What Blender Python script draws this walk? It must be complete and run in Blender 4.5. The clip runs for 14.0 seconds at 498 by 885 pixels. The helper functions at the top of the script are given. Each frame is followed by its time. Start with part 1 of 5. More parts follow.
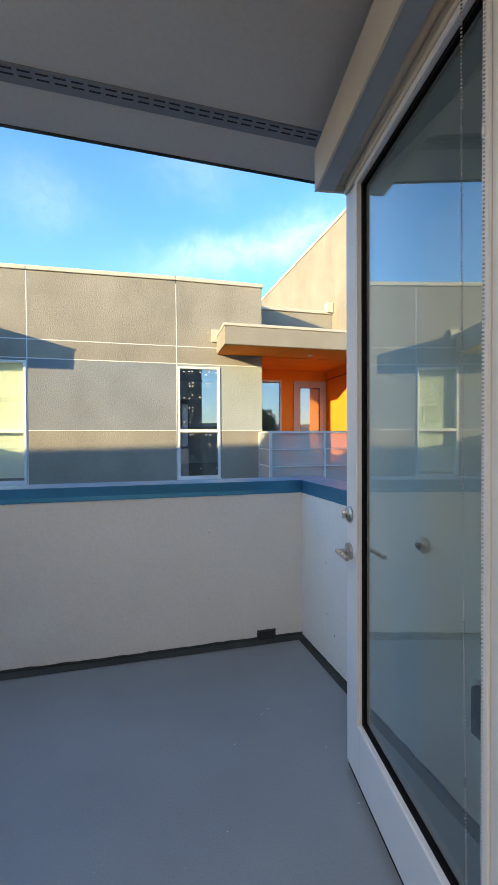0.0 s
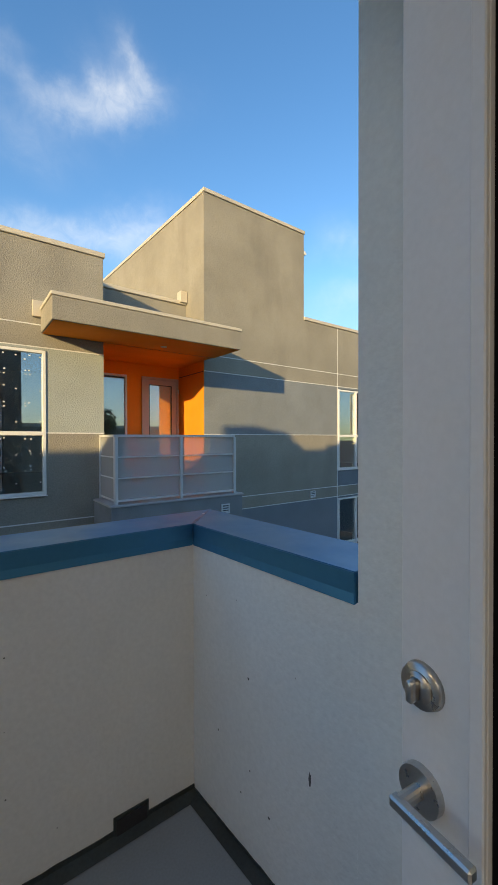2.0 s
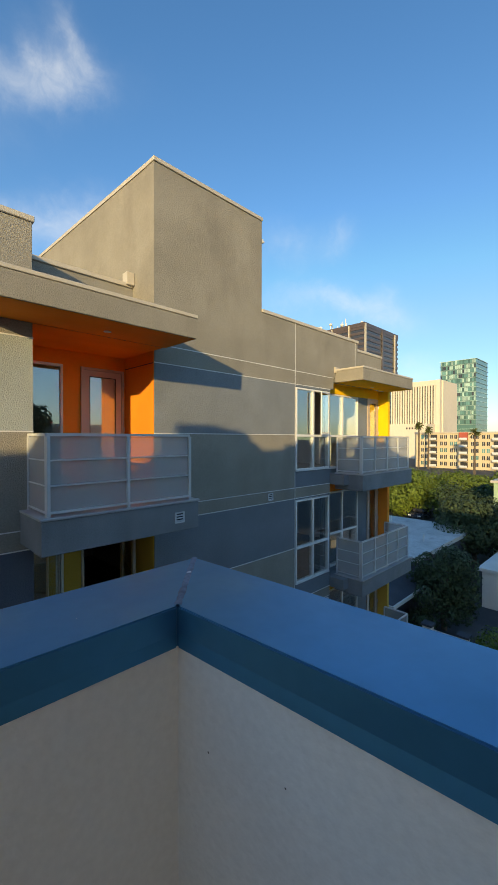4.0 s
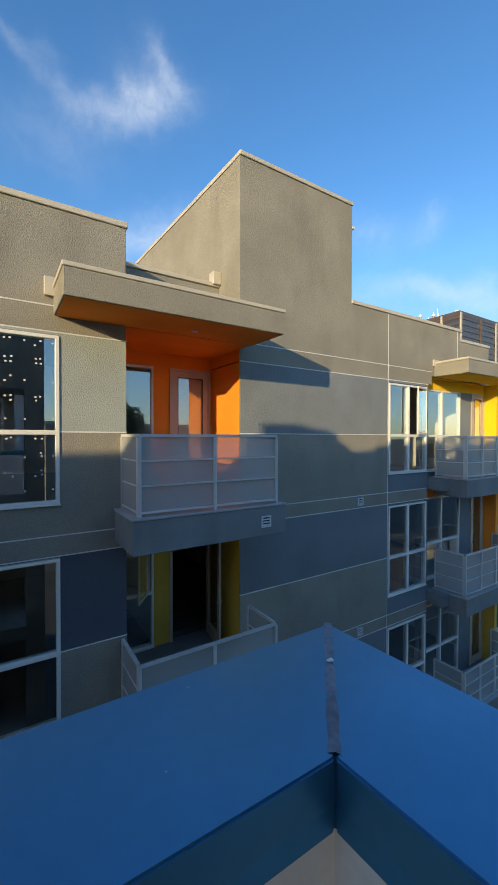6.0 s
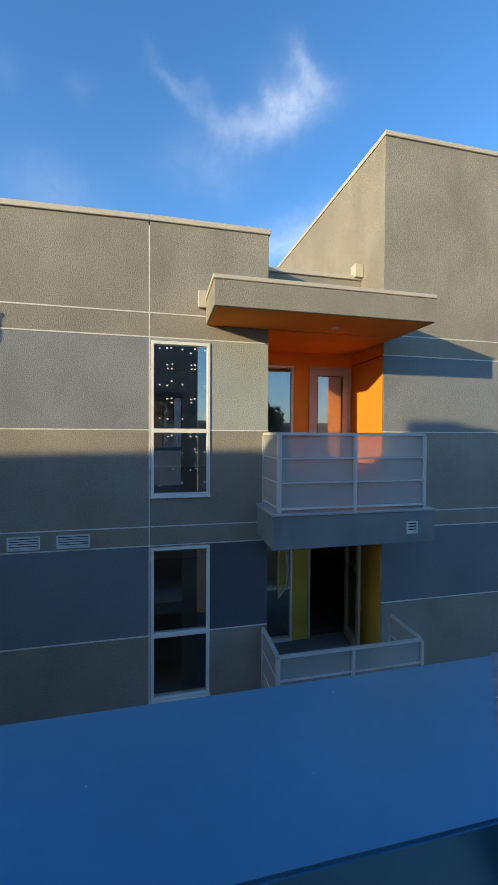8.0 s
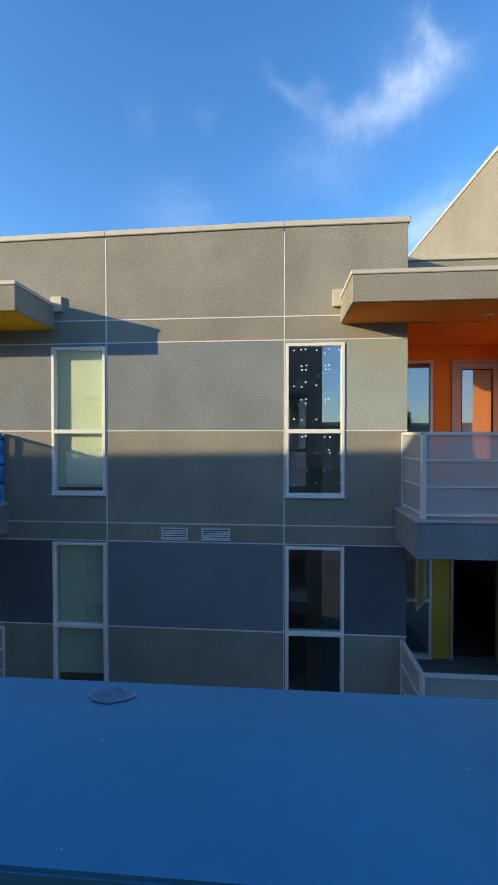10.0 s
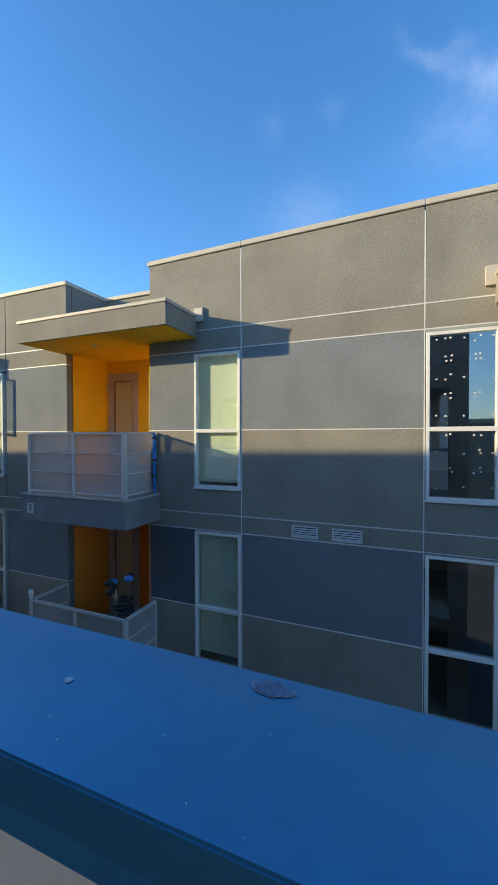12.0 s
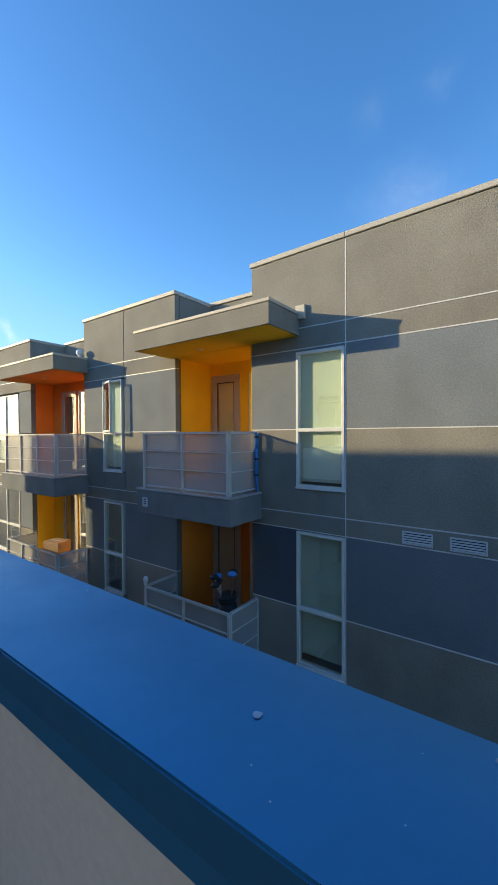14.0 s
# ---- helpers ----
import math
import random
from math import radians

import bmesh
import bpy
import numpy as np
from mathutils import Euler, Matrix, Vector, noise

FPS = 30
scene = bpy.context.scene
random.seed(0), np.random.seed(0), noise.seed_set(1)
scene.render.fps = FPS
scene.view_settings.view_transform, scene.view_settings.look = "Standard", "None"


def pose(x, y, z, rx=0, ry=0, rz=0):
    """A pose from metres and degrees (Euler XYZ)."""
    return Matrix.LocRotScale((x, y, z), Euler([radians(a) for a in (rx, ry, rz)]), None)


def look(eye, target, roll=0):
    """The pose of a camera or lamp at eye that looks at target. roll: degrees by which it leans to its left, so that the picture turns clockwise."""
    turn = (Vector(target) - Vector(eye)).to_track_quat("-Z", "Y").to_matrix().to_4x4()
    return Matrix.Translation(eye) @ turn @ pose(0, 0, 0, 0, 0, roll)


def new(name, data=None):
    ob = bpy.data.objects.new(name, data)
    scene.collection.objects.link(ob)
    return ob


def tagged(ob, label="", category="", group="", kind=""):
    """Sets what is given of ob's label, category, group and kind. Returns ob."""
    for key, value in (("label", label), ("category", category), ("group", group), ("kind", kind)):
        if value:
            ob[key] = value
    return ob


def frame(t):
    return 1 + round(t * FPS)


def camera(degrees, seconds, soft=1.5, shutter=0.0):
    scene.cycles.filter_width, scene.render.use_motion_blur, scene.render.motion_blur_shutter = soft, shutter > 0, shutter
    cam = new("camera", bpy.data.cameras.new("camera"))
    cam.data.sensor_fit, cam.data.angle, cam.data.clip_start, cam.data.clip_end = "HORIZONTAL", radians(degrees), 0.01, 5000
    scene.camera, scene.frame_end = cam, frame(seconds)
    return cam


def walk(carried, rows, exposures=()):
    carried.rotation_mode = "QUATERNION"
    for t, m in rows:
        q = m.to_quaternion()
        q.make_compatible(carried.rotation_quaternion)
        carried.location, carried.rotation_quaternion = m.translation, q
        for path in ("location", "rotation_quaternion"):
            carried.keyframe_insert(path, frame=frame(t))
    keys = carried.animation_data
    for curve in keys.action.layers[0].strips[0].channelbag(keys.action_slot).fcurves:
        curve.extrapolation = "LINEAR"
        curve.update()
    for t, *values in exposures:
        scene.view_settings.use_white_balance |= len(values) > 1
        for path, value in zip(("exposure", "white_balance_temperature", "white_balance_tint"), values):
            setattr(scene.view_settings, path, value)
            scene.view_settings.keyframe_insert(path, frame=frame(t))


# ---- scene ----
cam = camera(65.0, 14.0)
PATH = [
    (0, (1.238, 0.185, 1.382), (1.713, 2.128, 1.355), -0.3),
    (0.5, (1.352, 0.479, 1.383), (1.963, 2.383, 1.362), -0.1),
    (1, (1.419, 0.769, 1.401), (2.192, 2.613, 1.379), -0.0),
    (1.5, (1.474, 1.052, 1.408), (2.455, 2.795, 1.388), -0.1),
    (2, (1.472, 1.323, 1.425), (2.666, 2.927, 1.407), -0.1),
    (2.5, (1.538, 1.563, 1.415), (2.889, 3.038, 1.399), -0.1),
    (2.7, (1.57, 1.659, 1.421), (2.971, 3.087, 1.405), -0.0),
    (4.8, (1.841, 2.182, 1.446), (3.243, 3.609, 1.421), 0.1),
    (5, (1.851, 2.228, 1.456), (3.217, 3.688, 1.428), 0.1),
    (5.5, (1.864, 2.34, 1.456), (3.114, 3.901, 1.43), 0.2),
    (6, (1.897, 2.388, 1.456), (2.979, 4.07, 1.43), 0.1),
    (6.5, (1.952, 2.389, 1.459), (2.831, 4.176, 1.431), 0.1),
    (7, (1.941, 2.389, 1.453), (2.667, 4.253, 1.427), 0.1),
    (7.5, (1.923, 2.391, 1.456), (2.499, 4.306, 1.426), 0.1),
    (7.7, (1.914, 2.396, 1.457), (2.434, 4.327, 1.422), 0.2),
    (10, (1.612, 2.414, 1.433), (1.467, 4.408, 1.405), 0.0),
    (10.5, (1.603, 2.422, 1.426), (1.274, 4.394, 1.397), -0.0),
    (11, (1.606, 2.423, 1.429), (1.098, 4.358, 1.398), -0.0),
    (11.5, (1.595, 2.419, 1.428), (0.943, 4.31, 1.395), -0.1),
    (12, (1.562, 2.426, 1.428), (0.791, 4.271, 1.395), -0.1),
    (12.5, (1.517, 2.442, 1.429), (0.634, 4.237, 1.397), -0.1),
    (13, (1.482, 2.45, 1.437), (0.487, 4.185, 1.401), -0.2),
    (13.5, (1.453, 2.459, 1.438), (0.355, 4.13, 1.399), -0.2),
    (14, (1.391, 2.446, 1.426), (0.205, 4.056, 1.391), -0.3),
]
EXPOSURES = [(0, 2.15, 7300, 9), (0.5, 1.95, 7500, 9), (1.0, 1.70, 7700, 9), (1.5, 1.52, 8000, 9), (2.7, 1.20, 8500, 8), (5.0, 1.04, 7500, 8), (6.5, 1.13, 7100, 8), (7.5, 1.22, 6950, 8), (11.0, 1.38, 6500, 8), (14.0, 1.28, 6500, 8)]
walk(cam, [(t, look(eye, target, roll)) for t, eye, target, roll in PATH], EXPOSURES)

# ---- world, sun ----
SUN_TO = Vector((1.78, 1.0, -0.455)).normalized()
world = bpy.data.worlds.new("sky")
scene.world = world
world.use_nodes = True
wn, wl = world.node_tree.nodes, world.node_tree.links
wn.clear()


def wnode(kind, **values):
    n = wn.new(kind)
    for k, v in values.items():
        n.inputs[k].default_value = v
    return n


sky = wn.new("ShaderNodeTexSky")
sky.sky_type, sky.sun_disc = "NISHITA", False
sky.sun_elevation = math.asin(-SUN_TO.z)
sky.sun_rotation = math.atan2(-SUN_TO.x, -SUN_TO.y)
sky.air_density, sky.dust_density, sky.ozone_density = 1.0, 0.5, 3.0
coord = wn.new("ShaderNodeTexCoord")


def wmath(op, a, b=None, clamp=False):
    n = wn.new("ShaderNodeMath")
    n.operation, n.use_clamp = op, clamp
    for i, v in enumerate((a, b)):
        if v is None:
            continue
        if isinstance(v, (int, float)):
            n.inputs[i].default_value = v
        else:
            wl.new(v, n.inputs[i])
    return n.outputs[0]


def wdot(source, direction):
    n = wn.new("ShaderNodeVectorMath")
    n.operation = "DOT_PRODUCT"
    wl.new(source, n.inputs[0])
    n.inputs[1].default_value = direction
    return n.outputs["Value"]


def towards(azimuth, elevation):
    a, e = radians(azimuth), radians(elevation)
    return Vector((math.sin(a) * math.cos(e), math.cos(a) * math.cos(e), math.sin(e)))


# the sky's direction, bent a little so that the wisps fray
fray = wnode("ShaderNodeTexNoise", Scale=9.0, Detail=7.0, Roughness=0.6)
wl.new(coord.outputs["Generated"], fray.inputs["Vector"])
bent = wn.new("ShaderNodeVectorMath")
bent.operation = "MULTIPLY_ADD"
wl.new(fray.outputs["Color"], bent.inputs[0])
bent.inputs[1].default_value = (0.11, 0.11, 0.11)
shifted = wn.new("ShaderNodeVectorMath")
shifted.operation = "SUBTRACT"
wl.new(coord.outputs["Generated"], shifted.inputs[0])
shifted.inputs[1].default_value = (0.055, 0.055, 0.055)
wl.new(shifted.outputs[0], bent.inputs[2])
fine = wnode("ShaderNodeTexNoise", Scale=26.0, Detail=6.0, Roughness=0.65, Distortion=0.8)
wl.new(coord.outputs["Generated"], fine.inputs["Vector"])
grain = wmath("ADD", wmath("MULTIPLY", fine.outputs["Fac"], 1.5), 0.2)


def wisp(az0, el0, az1, el1, width, gain):
    """A frayed streak of cirrus between two directions of the sky."""
    p, q = towards(az0, el0), towards(az1, el1)
    mid = (p + q).normalized()
    along = (q - p).normalized()
    across = mid.cross(along).normalized()
    half = (q - p).length * 0.62
    u = wmath("DIVIDE", wmath("SUBTRACT", wdot(bent.outputs[0], along), mid.dot(along)), half)
    v = wmath("DIVIDE", wdot(bent.outputs[0], across), radians(width))
    r = wmath("ADD", wmath("MULTIPLY", u, u), wmath("MULTIPLY", v, v))
    front = wmath("GREATER_THAN", wdot(coord.outputs["Generated"], mid), 0.5)
    return wmath("MULTIPLY", wmath("MULTIPLY", wmath("POWER", 2.718, wmath("MULTIPLY", r, -1.0)), front), gain)


wisps = [
    wisp(18.9, 43.9, 22.4, 39.9, 1.1, 0.21), wisp(22.4, 39.6, 12.3, 37.3, 1.7, 0.31), wisp(12.3, 37.1, 6.0, 38.2, 1.4, 0.17),
    wisp(4.9, 39.2, -0.2, 42.3, 0.9, 0.10), wisp(14.7, 41.1, 21.2, 39.2, 3.2, 0.11), wisp(1.5, 34.2, 12.3, 33.9, 2.5, 0.04),
    wisp(47.6, 26.7, 52.7, 25.0, 2.0, 0.13), wisp(55.4, 25.4, 58.3, 26.9, 1.4, 0.14), wisp(54.6, 20.1, 60.5, 18.1, 1.2, 0.25),
    wisp(60.5, 18.1, 66.3, 15.3, 1.7, 0.27), wisp(48.0, 19.2, 54.7, 19.8, 1.8, 0.14), wisp(65.4, 9.9, 70.4, 8.7, 1.7, 0.17),
    wisp(1.5, 23.1, 16.9, 25.3, 2.2, 0.27), wisp(16.9, 25.6, 25.8, 27.7, 2.2, 0.30), wisp(-18.0, 27.9, -8.9, 28.2, 3.6, 0.10),
    wisp(0.8, 34.0, 10.4, 33.0, 2.3, 0.05), wisp(-11.5, 40.2, -10.3, 38.9, 1.4, 0.04), wisp(-20.9, 36.9, -18.1, 37.7, 1.4, 0.03),
    wisp(-69.0, 13.4, -66.9, 11.2, 0.5, 0.35), wisp(4.8, 41.7, 7.0, 40.0, 1.3, 0.06),
]
total = wisps[0]
for p in wisps[1:]:
    total = wmath("ADD", total, p)
total = wmath("MULTIPLY", total, grain, True)
hsv = wnode("ShaderNodeHueSaturation", Hue=0.506, Saturation=1.2, Value=1.0)
wl.new(sky.outputs[0], hsv.inputs["Color"])
mixc = wn.new("ShaderNodeMix")
mixc.data_type = "RGBA"
wl.new(total, mixc.inputs["Factor"])
pale = wn.new("ShaderNodeMix")
pale.data_type, pale.blend_type = "RGBA", "DARKEN"
pale.inputs["Factor"].default_value = 0.5
wl.new(hsv.outputs[0], pale.inputs["A"])
pale.inputs["B"].default_value = (0.95, 1.9, 3.3, 1)
wl.new(pale.outputs["Result"], mixc.inputs["A"])
mixc.inputs["B"].default_value = (3.0, 3.3, 3.8, 1)
back = wnode("ShaderNodeBackground", Strength=0.15)
wl.new(mixc.outputs["Result"], back.inputs["Color"])
wl.new(back.outputs[0], wn.new("ShaderNodeOutputWorld").inputs["Surface"])

sun = new("sun", bpy.data.lights.new("sun", "SUN"))
sun.data.energy, sun.data.angle, sun.data.color = 2.45, radians(0.6), (1.0, 0.79, 0.44)
sun.matrix_world = look((-30, -20, 20), Vector((-30, -20, 20)) + SUN_TO)

# added unseen fill light in the room behind the doorway, and the soffit's downlight
room_fill = new("room_fill", bpy.data.lights.new("room_fill", "AREA"))
room_fill.data.shape, room_fill.data.size, room_fill.data.size_y = "RECTANGLE", 2.4, 1.6
room_fill.data.energy, room_fill.data.color = 13, (1.0, 0.95, 0.89)
room_fill.matrix_world = pose(0.4, -1.6, 2.61)
down_lamp = new("soffit_lamp", bpy.data.lights.new("soffit_lamp", "AREA"))
down_lamp.data.shape, down_lamp.data.size = "DISK", 0.14
down_lamp.data.energy, down_lamp.data.color = 2.0, (1.0, 0.84, 0.66)
down_lamp.matrix_world = pose(0.55, 1.15, 2.612)


# ---- materials ----
def material(name, color, rough=0.7, metal=0.0, vary=0.12, scale=3.0, fine=120.0, bump=0.0, bump_scale=220.0,
             stain=0.0, stain_color=(0.05, 0.05, 0.05), streak=1.0, piece=0.0, spec=0.5, grainy=0.7):
    """A surface with variation at two scales, stains and relief, at real-world size."""
    m = bpy.data.materials.new(name)
    m.use_nodes = True
    n, l = m.node_tree.nodes, m.node_tree.links
    bsdf = n["Principled BSDF"]
    bsdf.inputs["Roughness"].default_value = rough
    bsdf.inputs["Metallic"].default_value = metal
    bsdf.inputs["Specular IOR Level"].default_value = spec
    geo = n.new("ShaderNodeNewGeometry")

    def noise_at(s, detail, stretch=None):
        t = n.new("ShaderNodeTexNoise")
        t.inputs["Scale"].default_value, t.inputs["Detail"].default_value = s, detail
        if stretch:
            mp = n.new("ShaderNodeMapping")
            mp.inputs["Scale"].default_value = stretch
            l.new(geo.outputs["Position"], mp.inputs["Vector"])
            l.new(mp.outputs[0], t.inputs["Vector"])
        else:
            l.new(geo.outputs["Position"], t.inputs["Vector"])
        return t.outputs["Fac"]

    def mix(blend, fac, a, b):
        x = n.new("ShaderNodeMix")
        x.data_type, x.blend_type = "RGBA", blend
        for slot, v in (("Factor", fac), ("A", a), ("B", b)):
            if hasattr(v, "is_output"):
                l.new(v, x.inputs[slot])
            else:
                x.inputs[slot].default_value = v
        return x.outputs["Result"]

    def ramp(src, lo, hi, a, b):
        r = n.new("ShaderNodeMapRange")
        l.new(src, r.inputs[0])
        for i, v in enumerate((lo, hi, a, b)):
            r.inputs[i + 1].default_value = v
        return r.outputs[0]

    big = ramp(noise_at(scale, 4), 0.3, 0.7, 1 - vary, 1 + vary)
    small = ramp(noise_at(fine, 3), 0.3, 0.7, 1 - vary * grainy, 1 + vary * grainy)
    mul = n.new("ShaderNodeMath")
    mul.operation = "MULTIPLY"
    l.new(big, mul.inputs[0])
    l.new(small, mul.inputs[1])
    val = mul.outputs[0]
    if piece:
        info = n.new("ShaderNodeObjectInfo")
        pm = n.new("ShaderNodeMath")
        pm.operation = "MULTIPLY"
        l.new(val, pm.inputs[0])
        l.new(ramp(info.outputs["Random"], 0, 1, 1 - piece, 1 + piece), pm.inputs[1])
        val = pm.outputs[0]
    comb = n.new("ShaderNodeCombineColor")
    for i in range(3):
        l.new(val, comb.inputs[i])
    col = mix("MULTIPLY", 1.0, (*color, 1), comb.outputs[0])
    if stain:
        col = mix("MIX", ramp(noise_at(1.3, 5, (1.0 * streak, 1.0 * streak, 1 / streak)), 0.52, 0.75, 0, stain), col, (*stain_color, 1))
    l.new(col, bsdf.inputs["Base Color"])
    l.new(ramp(noise_at(scale * 2.3, 3), 0.3, 0.7, max(rough - 0.08, 0.02), min(rough + 0.08, 1)), bsdf.inputs["Roughness"])
    if bump:
        b = n.new("ShaderNodeBump")
        b.inputs["Strength"].default_value, b.inputs["Distance"].default_value = min(bump, 1.0), (0.0105 if bump_scale < 65 else 0.004) * bump
        l.new(noise_at(bump_scale, 4), b.inputs["Height"])
        l.new(b.outputs[0], bsdf.inputs["Normal"])
    return m


def glass(name, tint, ior, rough=0.0, base=0.0):
    """Thin glass: clear, with a mirror share of base plus the facing term to the power ior."""
    m = bpy.data.materials.new(name)
    m.use_nodes = True
    n, l = m.node_tree.nodes, m.node_tree.links
    n.clear()
    clear, gloss, mixs = n.new("ShaderNodeBsdfTransparent"), n.new("ShaderNodeBsdfGlossy"), n.new("ShaderNodeMixShader")
    clear.inputs["Color"].default_value = (*tint, 1)
    gloss.inputs["Roughness"].default_value = rough
    gloss.inputs["Color"].default_value = (0.95, 0.98, 1.0, 1)
    lw = n.new("ShaderNodeLayerWeight")
    lw.inputs["Blend"].default_value = 0.5
    power = n.new("ShaderNodeMath")
    power.operation = "POWER"
    power.inputs[1].default_value = ior
    l.new(lw.outputs["Facing"], power.inputs[0])
    add = n.new("ShaderNodeMath")
    add.operation, add.use_clamp = "ADD", True
    add.inputs[1].default_value = base
    l.new(power.outputs[0], add.inputs[0])
    l.new(add.outputs[0], mixs.inputs[0])
    l.new(clear.outputs[0], mixs.inputs[1])
    l.new(gloss.outputs[0], mixs.inputs[2])
    l.new(mixs.outputs[0], n.new("ShaderNodeOutputMaterial").inputs["Surface"])
    return m


def screen(name, color, open_share):
    """Perforated sheet: finer than the eye resolves, so partly clear."""
    m = bpy.data.materials.new(name)
    m.use_nodes = True
    n, l = m.node_tree.nodes, m.node_tree.links
    bsdf, out = n["Principled BSDF"], n["Material Output"]
    bsdf.inputs["Base Color"].default_value = (*color, 1)
    bsdf.inputs["Roughness"].default_value = 0.5
    geo, vor = n.new("ShaderNodeNewGeometry"), n.new("ShaderNodeTexNoise")
    vor.inputs["Scale"].default_value = 90
    l.new(geo.outputs["Position"], vor.inputs["Vector"])
    r = n.new("ShaderNodeMapRange")
    r.inputs[1].default_value, r.inputs[2].default_value = 0.35, 0.65
    r.inputs[3].default_value, r.inputs[4].default_value = open_share - 0.02, open_share + 0.02
    l.new(vor.outputs["Fac"], r.inputs[0])
    clear, mixs = n.new("ShaderNodeBsdfTransparent"), n.new("ShaderNodeMixShader")
    l.new(r.outputs[0], mixs.inputs[0])
    l.new(bsdf.outputs[0], mixs.inputs[1])
    l.new(clear.outputs[0], mixs.inputs[2])
    l.new(mixs.outputs[0], out.inputs["Surface"])
    return m


def leaf_material(name, color, vary=0.35):
    m = material(name, color, rough=0.6, vary=0.25, scale=1.5, fine=14, spec=0.25)
    n, l = m.node_tree.nodes, m.node_tree.links
    bsdf = n["Principled BSDF"]
    geo, hs = n.new("ShaderNodeNewGeometry"), n.new("ShaderNodeHueSaturation")
    src = bsdf.inputs["Base Color"].links[0].from_socket
    r = n.new("ShaderNodeMapRange")
    r.inputs[3].default_value, r.inputs[4].default_value = 1 - vary, 1 + vary
    l.new(geo.outputs["Random Per Island"], r.inputs[0])
    l.new(r.outputs[0], hs.inputs["Value"])
    l.new(src, hs.inputs["Color"])
    l.new(hs.outputs[0], bsdf.inputs["Base Color"])
    return m


TAUPE = material("taupe_stucco", (0.274, 0.258, 0.223), 0.9, grainy=1.15, vary=0.11, scale=1.1, fine=42, bump=1.0, bump_scale=58, stain=0.35, stain_color=(0.18, 0.165, 0.148), streak=1.8, spec=0.2)
SLATE = material("slate_stucco", (0.217, 0.239, 0.259), 0.9, grainy=1.1, vary=0.10, scale=1.2, fine=42, bump=1.0, bump_scale=58, stain=0.25, stain_color=(0.19, 0.20, 0.205), streak=1.8, spec=0.2)
PALE = material("pale_grey_stucco", (0.335, 0.367, 0.351), 0.9, grainy=1.1, vary=0.08, scale=1.2, fine=42, bump=1.0, bump_scale=58, spec=0.2)
NAVY = material("navy_stucco", (0.176, 0.204, 0.234), 0.9, vary=0.10, scale=0.9, fine=42, bump=1.0, bump_scale=58, stain=0.25, stain_color=(0.18, 0.20, 0.235), streak=2.0, spec=0.2)
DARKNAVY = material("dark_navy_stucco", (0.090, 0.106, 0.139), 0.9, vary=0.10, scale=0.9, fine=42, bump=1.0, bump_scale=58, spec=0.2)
ORANGE = material("orange_stucco", (0.880, 0.286, 0.039), 0.85, vary=0.07, scale=1.5, fine=70, bump=0.7, bump_scale=80, spec=0.2)
AMBER = material("amber_stucco", (0.92, 0.545, 0.03), 0.85, vary=0.06, scale=1.5, fine=70, bump=0.7, bump_scale=80, spec=0.2)
OCHRE = material("ochre_stucco", (0.648, 0.396, 0.072), 0.85, vary=0.08, scale=1.5, fine=70, bump=0.7, bump_scale=80, spec=0.2)
COPING = material("cream_coping", (0.50, 0.455, 0.38), 0.55, vary=0.06, scale=2, fine=40, stain=0.3, stain_color=(0.40, 0.36, 0.30))
REVEAL = material("pale_reveal_metal", (0.66, 0.66, 0.64), 0.5, vary=0.08, scale=3, fine=60)
VINYL = material("white_vinyl", (0.72, 0.72, 0.70), 0.45, vary=0.04, scale=4, fine=80)
TANFRAME = material("tan_door_frame", (0.52, 0.42, 0.34), 0.5, vary=0.05, scale=4, fine=80)
RAIL = material("grey_rail_paint", (0.52, 0.54, 0.55), 0.45, vary=0.05, scale=4, fine=90, stain=0.2, stain_color=(0.22, 0.22, 0.22))
MESH = screen("perforated_rail_sheet", (0.48, 0.50, 0.51), 0.55)
CONCRETE = material("grey_slab_edge", (0.199, 0.217, 0.234), 0.85, vary=0.14, scale=1.6, fine=50, bump=0.6, bump_scale=60, stain=0.4, stain_color=(0.26, 0.27, 0.28), streak=2.5, spec=0.2)
SLABTOP = material("pale_slab_lip", (0.36, 0.37, 0.38), 0.6, vary=0.10, scale=3, fine=60)
VENTM = material("grey_vent_metal", (0.60, 0.62, 0.64), 0.45, vary=0.06, scale=5, fine=60)
VENTDARK = material("vent_shadow_void", (0.03, 0.03, 0.035), 0.8, vary=0.1)
GLASS = glass("window_glass", (0.96, 0.985, 0.975), 4.0, base=0.20)
DOORGLASS = glass("door_glass", (0.76, 0.84, 0.83), 4.5, base=0.16)
BLIND = material("pale_green_blind", (0.66, 0.76, 0.62), 0.8, vary=0.03, scale=1.5, fine=200)
CREAMBLIND = material("cream_blind", (0.70, 0.66, 0.55), 0.8, vary=0.03, scale=1.5, fine=200)
ROOM = material("room_wall_paint", (0.70, 0.68, 0.64), 0.9, vary=0.05, scale=1.2)
# dark grey that puts the dimness of the rooms into the slab colour
ROOMSHADE = material("room_slab_shade", (0.10, 0.10, 0.10), 0.9, vary=0.1, scale=1.2)
WHITEWALL = material("off_white_stucco", (0.80, 0.81, 0.79), 0.85, vary=0.05, scale=1.4, fine=60, bump=0.6, bump_scale=75, stain=0.18, stain_color=(0.60, 0.60, 0.58), streak=1.5, spec=0.25)
DECK = material("grey_deck_coating", (0.250, 0.283, 0.308), 0.55, vary=0.08, scale=1.5, fine=130, bump=0.25, bump_scale=160, stain=0.25, stain_color=(0.145, 0.17, 0.20), streak=1.0)
